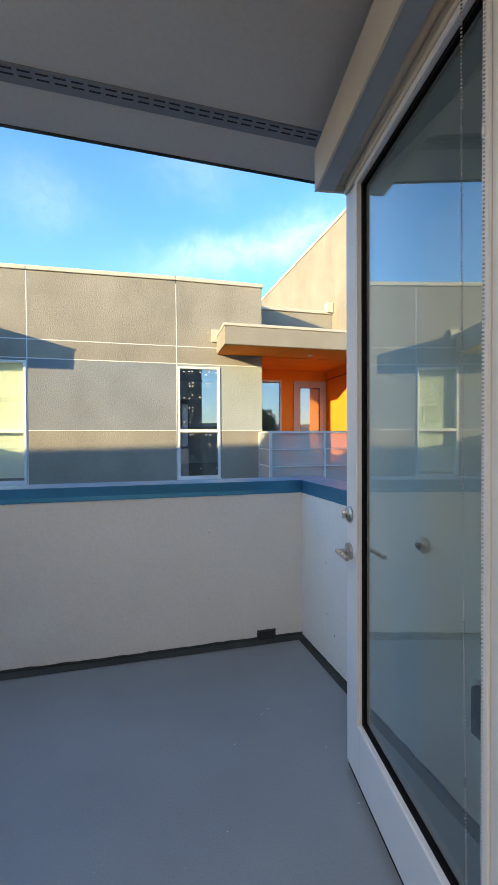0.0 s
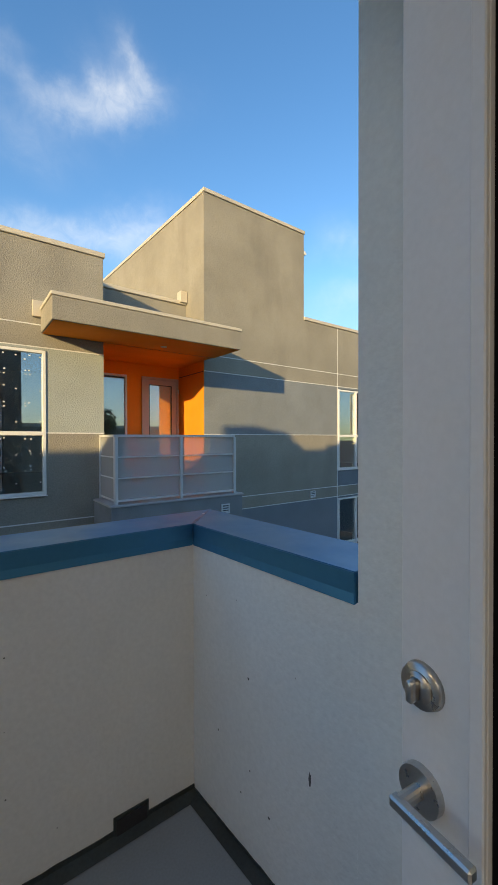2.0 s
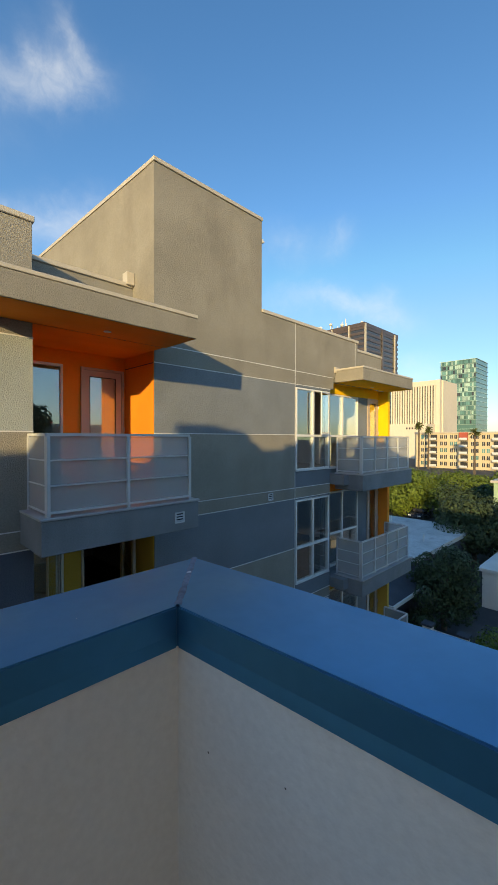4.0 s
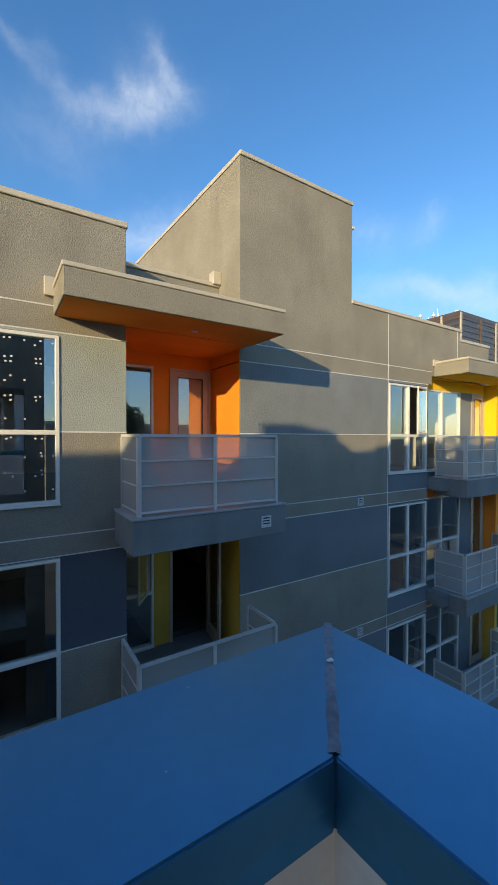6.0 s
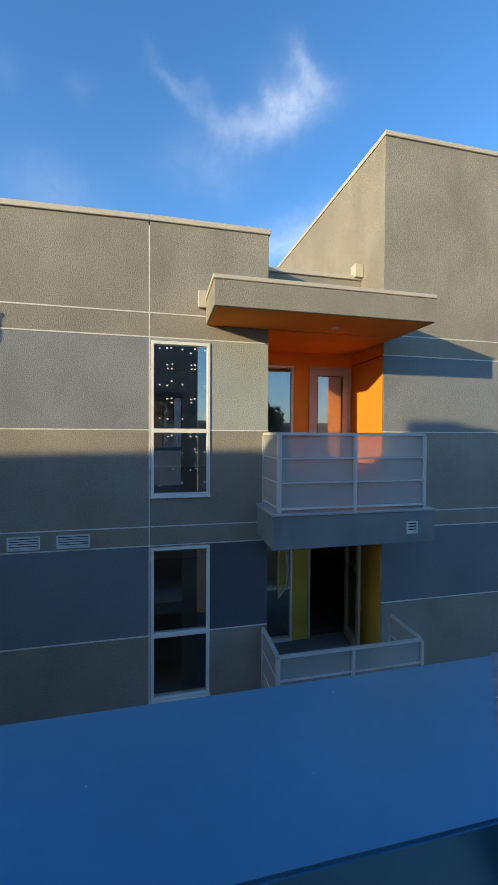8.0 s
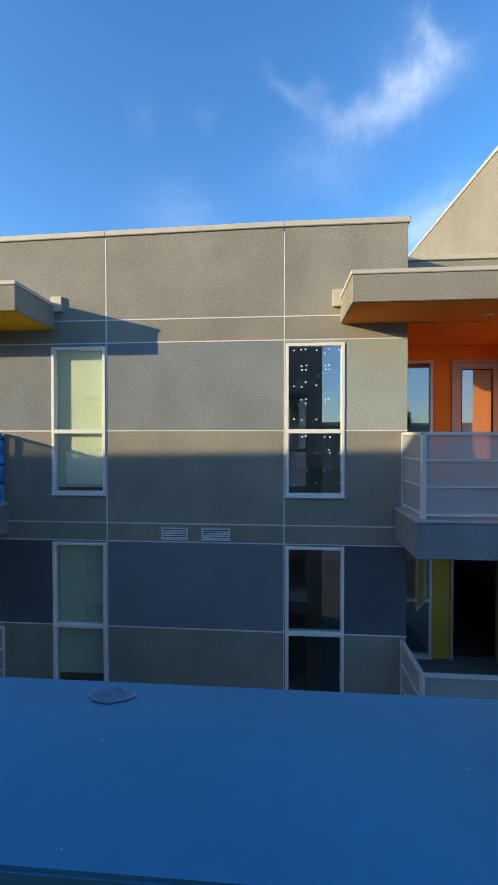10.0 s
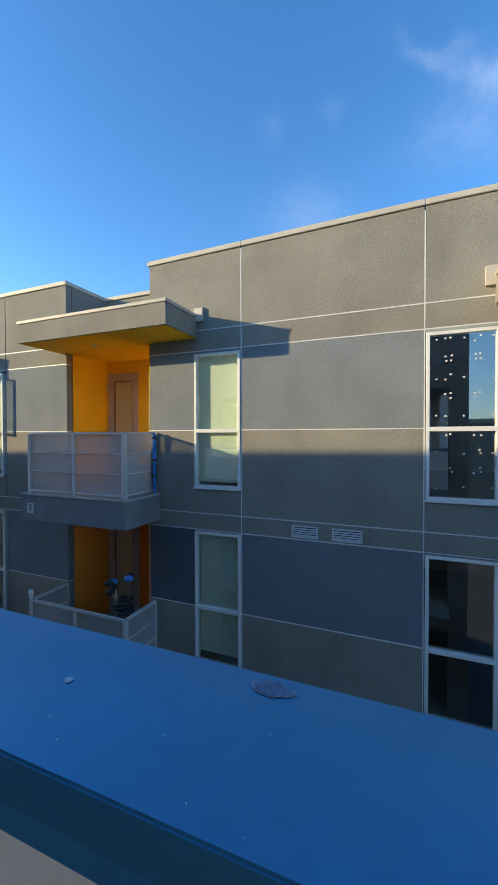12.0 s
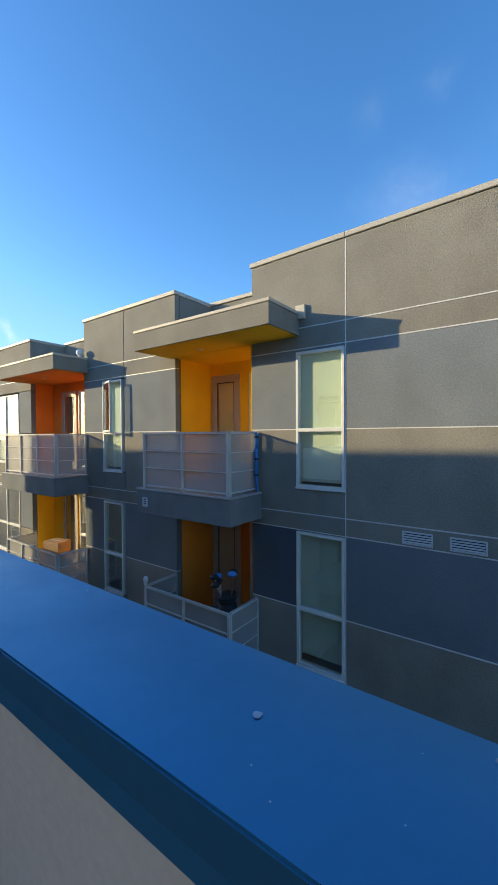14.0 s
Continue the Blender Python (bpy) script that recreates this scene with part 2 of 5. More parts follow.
DECKEDGE = material("dark_deck_flashing", (0.035, 0.045, 0.045), 0.6, vary=0.2, scale=5, fine=80)
SOFFIT = material("grey_soffit_plaster", (0.60, 0.585, 0.56), 0.85, vary=0.05, scale=1.0, fine=70, bump=0.25, bump_scale=110, spec=0.25)
SOFFITVENT = material("grey_vent_strip", (0.22, 0.24, 0.27), 0.5, vary=0.06, scale=5, fine=60)
CAPBLUE = material("blue_cap_paint", (0.052, 0.245, 0.425), 0.42, metal=0.75, vary=0.04, scale=2.2, fine=35, spec=0.5)
CAPSEAL = material("grey_seam_sealant", (0.17, 0.21, 0.27), 0.7, vary=0.25, scale=20, fine=90, bump=0.6, bump_scale=60)
DOORPAINT = material("pale_grey_door_paint", (0.76, 0.77, 0.79), 0.42, vary=0.03, scale=2.5, fine=90)
GASKET = material("black_gasket", (0.006, 0.006, 0.008), 0.8, vary=0.1, spec=0.1)
NICKEL = material("satin_nickel", (0.55, 0.54, 0.52), 0.32, metal=1.0, vary=0.05, scale=20, fine=300)
RUBBER = material("black_rubber", (0.02, 0.02, 0.02), 0.7, vary=0.1)
VALANCE = material("beige_shade_valance", (0.60, 0.55, 0.48), 0.6, vary=0.03, scale=3, fine=140)
VALANCEIN = material("blue_grey_valance_underside", (0.33, 0.38, 0.43), 0.6, vary=0.03, scale=3, fine=140)
FABRIC = material("cream_shade_fabric", (0.66, 0.60, 0.50), 0.8, vary=0.04, scale=3, fine=300, bump=0.3, bump_scale=400)
BEAD = material("steel_bead", (0.50, 0.50, 0.50), 0.3, metal=1.0, vary=0.05)
GROUND = material("asphalt_ground", (0.055, 0.055, 0.058), 0.9, vary=0.2, scale=0.3, fine=25, bump=0.5, bump_scale=60)
BARK = material("tree_bark", (0.12, 0.09, 0.065), 0.9, vary=0.25, scale=4, fine=30, bump=1.0, bump_scale=20)
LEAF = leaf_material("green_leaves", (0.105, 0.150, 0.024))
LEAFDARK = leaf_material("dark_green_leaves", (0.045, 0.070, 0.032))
PALM = leaf_material("palm_leaves", (0.09, 0.11, 0.04))
TOWERDARK = material("brown_tower_cladding", (0.085, 0.064, 0.058), 0.35, vary=0.08, scale=0.05, fine=0.6)
TOWERWIN = material("dark_tower_windows", (0.05, 0.055, 0.07), 0.2, vary=0.2, scale=0.08, fine=0.9)
OFFICE = material("cream_office_concrete", (0.66, 0.60, 0.50), 0.8, vary=0.05, scale=0.05, fine=0.8)
OFFICEDARK = material("dark_office_window", (0.05, 0.05, 0.055), 0.2, vary=0.2, scale=0.1, fine=1)
TEAL = material("teal_glass_panel", (0.10, 0.23, 0.22), 0.15, vary=0.1, scale=0.1, fine=0.5, piece=0.5)
TEALPALE = material("pale_teal_panel", (0.33, 0.48, 0.44), 0.25, vary=0.1, scale=0.1, fine=0.5, piece=0.35)
BEIGE = material("beige_apartment_stucco", (0.62, 0.50, 0.33), 0.85, vary=0.06, scale=0.2, fine=4)
REDM = material("red_apartment_stucco", (0.40, 0.09, 0.06), 0.85, vary=0.06, scale=0.2, fine=4)
FLATROOF = material("white_flat_roof", (0.48, 0.48, 0.47), 0.85, vary=0.16, scale=0.6, fine=8, stain=0.5, stain_color=(0.25, 0.25, 0.25))
HOUSEDARK = material("dark_slate_cladding", (0.05, 0.055, 0.07), 0.8, vary=0.12, scale=0.7, fine=12)
WHITEPAINT = material("white_masonry_paint", (0.60, 0.60, 0.58), 0.7, vary=0.06, scale=0.8, fine=20)
GREENWALL = material("pale_green_wall", (0.33, 0.45, 0.30), 0.85, vary=0.06, scale=0.6, fine=20)
BLACKM = material("black_fabric", (0.015, 0.015, 0.018), 0.7, vary=0.2, scale=10, fine=80)
BLUEM = material("blue_nylon", (0.03, 0.22, 0.62), 0.5, vary=0.1, scale=10, fine=80)
CARDBOARD = material("brown_cardboard", (0.40, 0.25, 0.13), 0.85, vary=0.06, scale=5, fine=60)
WHITEPL = material("white_plastic", (0.70, 0.70, 0.68), 0.4, vary=0.03)
CHAIRM = material("grey_sling_fabric", (0.30, 0.29, 0.28), 0.7, vary=0.08, scale=8, fine=90)
LIME = material("lime_sign_face", (0.55, 0.85, 0.03), 0.5, vary=0.03)


# ---- mesh helpers ----
def box(bm, x0, x1, y0, y1, z0, z1, bevel=0.0):
    m = Matrix.Translation(((x0 + x1) / 2, (y0 + y1) / 2, (z0 + z1) / 2)) @ Matrix.Diagonal((abs(x1 - x0), abs(y1 - y0), abs(z1 - z0), 1))
    made = bmesh.ops.create_cube(bm, size=1, matrix=m)
    if bevel:
        edges = {e for v in made["verts"] for e in v.link_edges}
        bmesh.ops.bevel(bm, geom=list(edges), offset=bevel, segments=1, affect="EDGES")


def lattice(bm, xs, zs, holes, y0, y1):
    """One connected frame: cells of a grid in x and z between y0 and y1, with the cells in holes left open."""
    front = [[bm.verts.new((x, y0, z)) for z in zs] for x in xs]
    rear = [[bm.verts.new((x, y1, z)) for z in zs] for x in xs]
    nx, nz = len(xs) - 1, len(zs) - 1

    def solid(i, j):
        return 0 <= i < nx and 0 <= j < nz and (i, j) not in holes

    for i in range(nx):
        for j in range(nz):
            if not solid(i, j):
                continue
            f, r = front, rear
            bm.faces.new((f[i][j], f[i + 1][j], f[i + 1][j + 1], f[i][j + 1]))
            bm.faces.new((r[i][j + 1], r[i + 1][j + 1], r[i + 1][j], r[i][j]))
            if not solid(i, j - 1):
                bm.faces.new((r[i][j], r[i + 1][j], f[i + 1][j], f[i][j]))
            if not solid(i, j + 1):
                bm.faces.new((f[i][j + 1], f[i + 1][j + 1], r[i + 1][j + 1], r[i][j + 1]))
            if not solid(i - 1, j):
                bm.faces.new((r[i][j + 1], r[i][j], f[i][j], f[i][j + 1]))
            if not solid(i + 1, j):
                bm.faces.new((f[i + 1][j + 1], f[i + 1][j], r[i + 1][j], r[i + 1][j + 1]))
    loose = [v for v in bm.verts if not v.link_faces]
    bmesh.ops.delete(bm, geom=loose, context="VERTS")


def tube(bm, a, b, r0, r1=None, seg=10):
    a, b = Vector(a), Vector(b)
    d = b - a
    m = Matrix.Translation((a + b) / 2) @ d.to_track_quat("Z", "Y").to_matrix().to_4x4()
    bmesh.ops.create_cone(bm, cap_ends=True, segments=seg, radius1=r0, radius2=r0 if r1 is None else r1, depth=d.length, matrix=m)


def ball(bm, c, r, sub=2, squash=(1, 1, 1)):
    bmesh.ops.create_icosphere(bm, subdivisions=sub, radius=r, matrix=Matrix.Translation(c) @ Matrix.Diagonal((*squash, 1)))


def part(name, bm, mat, parent=None, label="", smooth=False):
    me = bpy.data.meshes.new(name)
    bm.to_mesh(me)
    bm.free()
    if smooth:
        for f in me.polygons:
            f.use_smooth = True
    me.materials.append(mat)
    ob = new(name, me)
    if parent:
        ob.parent = parent
    if label:
        ob["label"] = label
    return ob


def boxpart(name, dims, mat, parent=None, label="", bevel=0.0):
    bm = bmesh.new()
    box(bm, *dims, bevel)
    return part(name, bm, mat, parent, label)


def thing(name, label, category, group="", kind="", at=(0, 0, 0)):
    ob = new(name)
    ob.location = at
    return tagged(ob, label, category, group, kind)


def structure(name, bm, mat, label, category):
    return tagged(part(name, bm, mat), label, category, "", "structure")


# ---- own balcony ----
PX, PY = 2.242, 2.718          # inner faces of the parapet
WALL_Y, WALL_IN = 0.70, 0.55   # outer wall of the flat
LEFT = -4.6
# the parapet's corner is wider than square: the inner face of each run as a line through the corner
WX, WY, SLOPE_N, SLOPE_E = 2.223, 2.710, math.tan(radians(-1.65)), math.tan(radians(2.58))
CAP_TOP, CAP_LOW, CAP_W = 1.086, 1.001, 0.243


def north_y(x, off=0.0):
    return WY + (x - WX) * SLOPE_N + off


def east_x(y, off=0.0):
    return WX - (y - WY) * SLOPE_E + off


def corner_at(off_n, off_e):
    x = WX + off_e
    for i in range(12):
        y = north_y(x, off_n)
        x = east_x(y, off_e)
    return x, y


def prism(bm, outline, z0, z1):
    low = [bm.verts.new((x, y, z0)) for x, y in outline]
    top = [bm.verts.new((x, y, z1)) for x, y in outline]
    n = len(outline)
    bm.faces.new(low[::-1])
    bm.faces.new(top)
    for i in range(n):
        bm.faces.new((low[i], low[(i + 1) % n], top[(i + 1) % n], top[i]))


bm = bmesh.new()
box(bm, LEFT - 0.3, PX + 0.27, WALL_IN, PY + 0.27, -0.30, 0.0)
structure("floor", bm, DECK, "blue-grey coated balcony deck, matt and slightly stained", "floor")

bm = bmesh.new()
IN, OUT = 0.006, CAP_W - 0.012
prism(bm, [(LEFT, north_y(LEFT, IN)), corner_at(IN, IN), corner_at(OUT, OUT), (LEFT, north_y(LEFT, OUT))], 0.0, 1.005)
structure("parapet_north", bm, WHITEWALL, "off-white stucco balcony parapet with a scupper", "parapet wall")
bm = bmesh.new()
prism(bm, [(east_x(1.9522, IN), 1.9522), (east_x(1.9522, OUT), 1.9522), corner_at(OUT - 0.001, OUT), corner_at(IN + 0.001, IN)], 0.0, 1.005)
structure("parapet_east", bm, WHITEWALL, "off-white stucco balcony parapet, scuffed", "parapet wall")
bm = bmesh.new()
prism(bm, [(east_x(WALL_Y, IN), WALL_Y), (east_x(WALL_Y, OUT), WALL_Y), (east_x(1.952, OUT), 1.952), (east_x(1.952, IN), 1.952)], 0.0, 2.63)
structure("wall_east", bm, WHITEWALL, "off-white stucco side wall of the balcony", "wall")
bm = bmesh.new()
box(bm, LEFT - 0.27, LEFT, WALL_Y, north_y(LEFT, OUT), 0.0, 1.0)
structure("wall_west", bm, WHITEWALL, "off-white stucco parapet closing the balcony", "parapet wall")
bm = bmesh.new()
box(bm, LEFT - 3, 0.918, WALL_IN, WALL_Y, 0.0, 2.63)
box(bm, 1.875, PX + 0.265, WALL_IN, WALL_Y, 0.0, 2.63)
box(bm, 0.918, 1.875, WALL_IN, WALL_Y, 2.46, 2.63)
structure("wall_south", bm, WHITEWALL, "off-white stucco wall with the open doorway", "wall")
bm = bmesh.new()
box(bm, LEFT - 0.3, PX + 0.27, WALL_Y, 1.985, 2.63, 2.75)
structure("ceiling", bm, SOFFIT, "grey plaster soffit over the balcony", "ceiling")
bm = bmesh.new()
box(bm, LEFT - 0.3, PX + 0.27, 1.985, 1.993, 2.621, 2.80)
structure("trim_soffit", bm, DECKEDGE, "dark metal drip edge along the soffit", "trim")

# soffit vent with two rows of slots
vent = tagged(boxpart("soffit_vent", (LEFT, PX - 0.01, 1.692, 1.768, 2.622, 2.634), SOFFITVENT), "grey metal vent strip with two rows of slots in the soffit", "vent")
slot_bm = bmesh.new()
x = LEFT + 0.05
while x < PX - 0.06:
    for yy in (1.703, 1.726):
        box(slot_bm, x, x + 0.040, yy, yy + 0.0045, 2.6195, 2.6225)
    x += 0.056
tagged(part("slot", slot_bm, VENTDARK, vent, "black slots"), kind="stuff")

# roof and upper walls of the own building
bm = bmesh.new()
for x0, x1, top in ((-21.3, -6.35, 4.34), (-6.35, -5.3, 4.95), (-5.3, -4.55, 4.84), (-4.55, -4.2, 4.58), (-4.2, -2.75, 4.32), (-2.75, -2.3, 4.42), (-2.3, 3.0, 4.48)):
    box(bm, x0, x1, 1.70, 1.957, 2.76, top)
box(bm, -21.3, 3.0, -9.0, 1.70, 2.76, 3.9)
structure("roof", bm, TAUPE, "taupe stucco roof parapet with stepped top above the balcony", "roof")
bm = bmesh.new()
for k in range(4):
    z = -0.30 - 3.12 * k
    box(bm, LEFT - 0.27, PX + 0.27, WALL_Y, PY + 0.27, z - 0.35 if k else z - 0.02, z)
box(bm, -21.3, LEFT - 0.30, -9.0, 1.957, -9.0, 2.76)
box(bm, PX + 0.27, 3.0, -9.0, 1.957, -9.0, 2.76)
box(bm, LEFT - 0.30, PX + 0.27, -9.0, WALL_IN, -9.0, -0.31)
structure("wall_lower", bm, TAUPE, "taupe stucco walls of the building round the balcony", "wall")

# the room behind the doorway
bm = bmesh.new()
box(bm, LEFT - 0.30, PX + 0.27, -5.0, WALL_IN, -0.30, -0.012)
structure("floor_room", bm, material("oak_floor", (0.30, 0.20, 0.12), 0.5, vary=0.15, scale=2, fine=40), "brown wooden floor of the room", "floor")
bm = bmesh.new()
box(bm, LEFT - 0.30, PX + 0.27, -5.1, -5.0, 0, 2.63)
box(bm, LEFT - 0.30, LEFT - 0.20, -5.0, WALL_IN, 0, 2.63)
box(bm, PX + 0.17, PX + 0.27, -5.0, WALL_IN, 0, 2.63)
structure("wall_room", bm, ROOM, "plain painted walls of the room", "wall")
bm = bmesh.new()
box(bm, LEFT - 0.30, PX + 0.27, -5.0, WALL_IN, 2.63, 2.75)
structure("ceiling_room", bm, ROOM, "plain painted ceiling of the room", "ceiling")

# blue metal cap on the parapet
cap = thing("parapet_cap", "blue painted sheet-metal parapet cap with chips", "parapet cap", kind="structure")
# outline of the folded sheet: outer drop, top, inner fascia and its flared hem
FOLD = [(CAP_W, CAP_LOW), (CAP_W, CAP_TOP), (0.0, CAP_TOP), (0.002, 1.028), (-0.003, CAP_LOW), (0.010, CAP_LOW)]


def folded(ends):
    """A run of the cap between two rows of profile points."""
    bm = bmesh.new()
    rows = [[bm.verts.new(p) for p in row] for row in ends]
    n = len(rows[0])
    for i in range(n):
        j = (i + 1) % n
        bm.faces.new((rows[0][i], rows[0][j], rows[1][j], rows[1][i]))
    bm.faces.new(rows[0][::-1])
    bm.faces.new(rows[1])
    bmesh.ops.recalc_face_normals(bm, faces=bm.faces)
    bmesh.ops.bevel(bm, geom=[e for e in bm.edges if e.calc_face_angle(0) > 0.5], offset=0.003, segments=2, affect="EDGES")
    return bm


mitre = [(*corner_at(o, o), z) for o, z in FOLD]
part("cap_north", folded([[(LEFT, north_y(LEFT, o), z) for o, z in FOLD], mitre]), CAPBLUE, cap)
part("cap_east", folded([[(east_x(1.956, o), 1.956, z) for o, z in FOLD], mitre]), CAPBLUE, cap)
bm = bmesh.new()   # smeared sealant along the mitre
n_seg, width = 26, 0.0085
SEAM0 = Vector((*corner_at(0.004, 0.004), 0))
d = Vector((*corner_at(CAP_W, CAP_W), 0)) - SEAM0
d_seam = d.copy()
side = Vector((-d.y, d.x, 0)).normalized()
rows_ = []
for i in range(n_seg + 1):
    c = SEAM0 + d * (i / n_seg)
    w = width * (1 + 0.5 * noise.noise((i * 0.7, 3.0, 0.0)))
    lift = CAP_TOP + 0.0025 + 0.0015 * noise.noise((i * 1.3, 9.0, 0.0))
    rows_.append([bm.verts.new(c + side * w + Vector((0, 0, CAP_TOP + 0.0005))), bm.verts.new(c + Vector((0, 0, lift))), bm.verts.new(c - side * w * 0.8 + Vector((0, 0, CAP_TOP + 0.0005)))])
for a, b in zip(rows_, rows_[1:]):
    bm.faces.new((a[0], a[1], b[1], b[0]))
    bm.faces.new((a[1], a[2], b[2], b[1]))
part("seam_sealant", bm, CAPSEAL, cap, "grey smeared sealant on the mitre joint", True)

# ---- the glazed door, opened outwards ----
door = thing("door_1", "pale grey glazed balcony door standing open, with a roller shade", "door", kind="structure")
D0, D1 = Vector((1.903, 0.750)), Vector((2.0152, 1.6619))
DW, DT, DZ0, DZ1 = (D1 - D0).length, 0.045, 0.035, 2.47
ang = math.degrees(math.atan2(D1.y - D0.y, D1.x - D0.x))
DOOR_AT = pose(D0.x, D0.y, 0, 0, 0, ang)
door.matrix_world = DOOR_AT
# local frame: x along the leaf from the hinge, y positive towards the room side, z up
ST, ST1, RB, RT = 0.119, 0.129, 0.235, 0.13


def doorpart(name, dims, mat, label="", bevel=0.0):
    return boxpart(name, dims, mat, door, label, bevel)


doorpart("stile", (DW - ST1, DW, -DT, 0, DZ0, DZ1), DOORPAINT, "", 0.002)
doorpart("stile", (0, ST, -DT, 0, DZ0, DZ1), DOORPAINT, "", 0.002)
doorpart("rail", (ST, DW - ST1, -DT, 0, DZ0, DZ0 + RB), DOORPAINT, "", 0.001)
doorpart("rail", (ST, DW - ST1, -DT, 0, DZ1 - RT, DZ1), DOORPAINT, "", 0.001)
GX0, GX1, GZ0, GZ1 = ST, DW - ST1, DZ0 + RB, DZ1 - RT
bm = bmesh.new()
for a, b, c, e in ((GX0 - 0.02, GX0, GZ0 - 0.02, GZ1 + 0.02), (GX1, GX1 + 0.02, GZ0 - 0.02, GZ1 + 0.02), (GX0, GX1, GZ0 - 0.02, GZ0), (GX0, GX1, GZ1, GZ1 + 0.02)):
    box(bm, a, b, 0.0, 0.009, c, e, 0.002)
part("glazing_bead", bm, DOORPAINT, door)
bm = bmesh.new()
for a, b, c, e in ((GX0, GX0 + 0.016, GZ0, GZ1), (GX1 - 0.016, GX1, GZ0, GZ1), (GX0, GX1, GZ0, GZ0 + 0.016), (GX0, GX1, GZ1 - 0.016, GZ1)):
    box(bm, a, b, -0.034, -0.011, c, e)
part("gasket", bm, GASKET, door, "black glazing gasket")
doorpart("pane", (GX0 + 0.002, GX1 - 0.002, -0.024, -0.018, GZ0 + 0.002, GZ1 - 0.002), DOORGLASS, "clear reflective glass").visible_shadow = False
doorpart("door_sweep", (0.0, DW, -DT + 0.006, -0.006, 0.012, DZ0), GASKET, "black bottom sweep")
HX = DW - 0.038
bm = bmesh.new()   # deadbolt
tube(bm, (HX, 0, 1.068), (HX, 0.010, 1.068), 0.034, 0.031, 28)
tube(bm, (HX, 0.010, 1.068), (HX, 0.014, 1.068), 0.022, 0.022, 24)
box(bm, HX - 0.006, HX + 0.006, 0.014, 0.034, 1.052, 1.084, 0.003)
part("deadbolt", bm, NICKEL, door, "satin nickel thumb-turn deadbolt", True)
bm = bmesh.new()   # lever handle
tube(bm, (HX, 0, 0.918), (HX, 0.012, 0.918), 0.034, 0.033, 28)
tube(bm, (HX, 0.012, 0.918), (HX, 0.052, 0.918), 0.0105, 0.0105, 16)
box(bm, HX - 0.105, HX + 0.012, 0.044, 0.060, 0.910, 0.927, 0.003)
part("door_handle", bm, NICKEL, door, "satin nickel lever handle", False)
bm = bmesh.new()
tube(bm, (HX, -DT - 0.010, 1.068), (HX, -DT, 1.068), 0.031, 0.034, 24)
tube(bm, (HX, -DT - 0.012, 0.918), (HX, -DT, 0.918), 0.033, 0.034, 24)
tube(bm, (HX, -DT - 0.052, 0.918), (HX, -DT - 0.012, 0.918), 0.0105, 0.0105, 16)
box(bm, HX - 0.105, HX + 0.012, -DT - 0.060, -DT - 0.044, 0.910, 0.927, 0.003)
part("outer_handle", bm, NICKEL, door, "satin nickel outer lever", False)
# roller shade on the room side
VZ0, VZ1, VP = 2.385, 2.550, 0.130
bm = bmesh.new()
box(bm, 0.0, DW + 0.012, VP - 0.012, VP, VZ0, VZ1, 0.002)
box(bm, DW, DW + 0.012, 0.0, VP - 0.012, VZ0, VZ1, 0.002)
box(bm, 0.0, 0.012, 0.0, VP - 0.012, VZ0, VZ1, 0.002)
box(bm, 0.0, DW + 0.012, 0.0, VP - 0.012, VZ1 - 0.008, VZ1)
part("valance", bm, VALANCE, door, "beige boxed shade valance")
boxpart("valance_lip", (0.012, DW, 0.052, VP - 0.012, VZ0 + 0.002, VZ0 + 0.006), VALANCEIN, door, "blue-grey underside of the valance")
bm = bmesh.new()
tube(bm, (0.03, 0.028, 2.425), (DW - 0.02, 0.028, 2.425), 0.026, 0.026, 20)
box(bm, 0.03, DW - 0.02, 0.008, 0.014, 2.375, 2.425)
box(bm, 0.03, DW - 0.02, 0.004, 0.018, 2.360, 2.378, 0.004)
part("shade_roll", bm, FABRIC, door, "rolled cream shade fabric with hem bar", True)


def chain(x, y, z0, z1, drift):
    bm = bmesh.new()
    n_beads = int((z1 - z0) / 0.0085)
    for i in range(n_beads):
        z = z0 + (z1 - z0) * i / n_beads
        k = (z1 - z) / (z1 - z0)
        bmesh.ops.create_icosphere(bm, subdivisions=1, radius=0.0026, matrix=Matrix.Translation((x + drift * k * k, y, z)))
    return part("bead_chain", bm, BEAD, door, "steel bead chain of the shade", True)


chain(0.155, 0.030, 0.10, 2.40, -0.03)
chain(0.085, 0.030, 0.10, 2.40, 0.005)
bm = bmesh.new()
tube(bm, (0.155 - 0.03, 0.03, 0.10), (0.09, 0.03, 0.10), 0.0026, 0.0026, 6)
box(bm, 0.082, 0.089, 0.026, 0.034, 1.98, 2.00, 0.002)
part("chain_clip", bm, WHITEPL, door, "white chain connector")

# frame of the doorway, threshold
bm = bmesh.new()
box(bm, 0.907, 0.947, WALL_IN - 0.01, WALL_Y + 0.012, 0.0, 2.458)
box(bm, 1.833, 1.873, WALL_IN - 0.01, WALL_Y + 0.012, 0.0, 2.458)
box(bm, 0.947, 1.833, WALL_IN - 0.01, WALL_Y + 0.012, 2.42, 2.458)
structure("door_frame", bm, DOORPAINT, "pale grey painted door frame", "door frame")
bm = bmesh.new()
box(bm, 0.947, 1.833, WALL_IN, WALL_Y + 0.03, -0.01, 0.018, 0.004)
structure("threshold", bm, NICKEL, "metal threshold of the balcony door", "threshold")

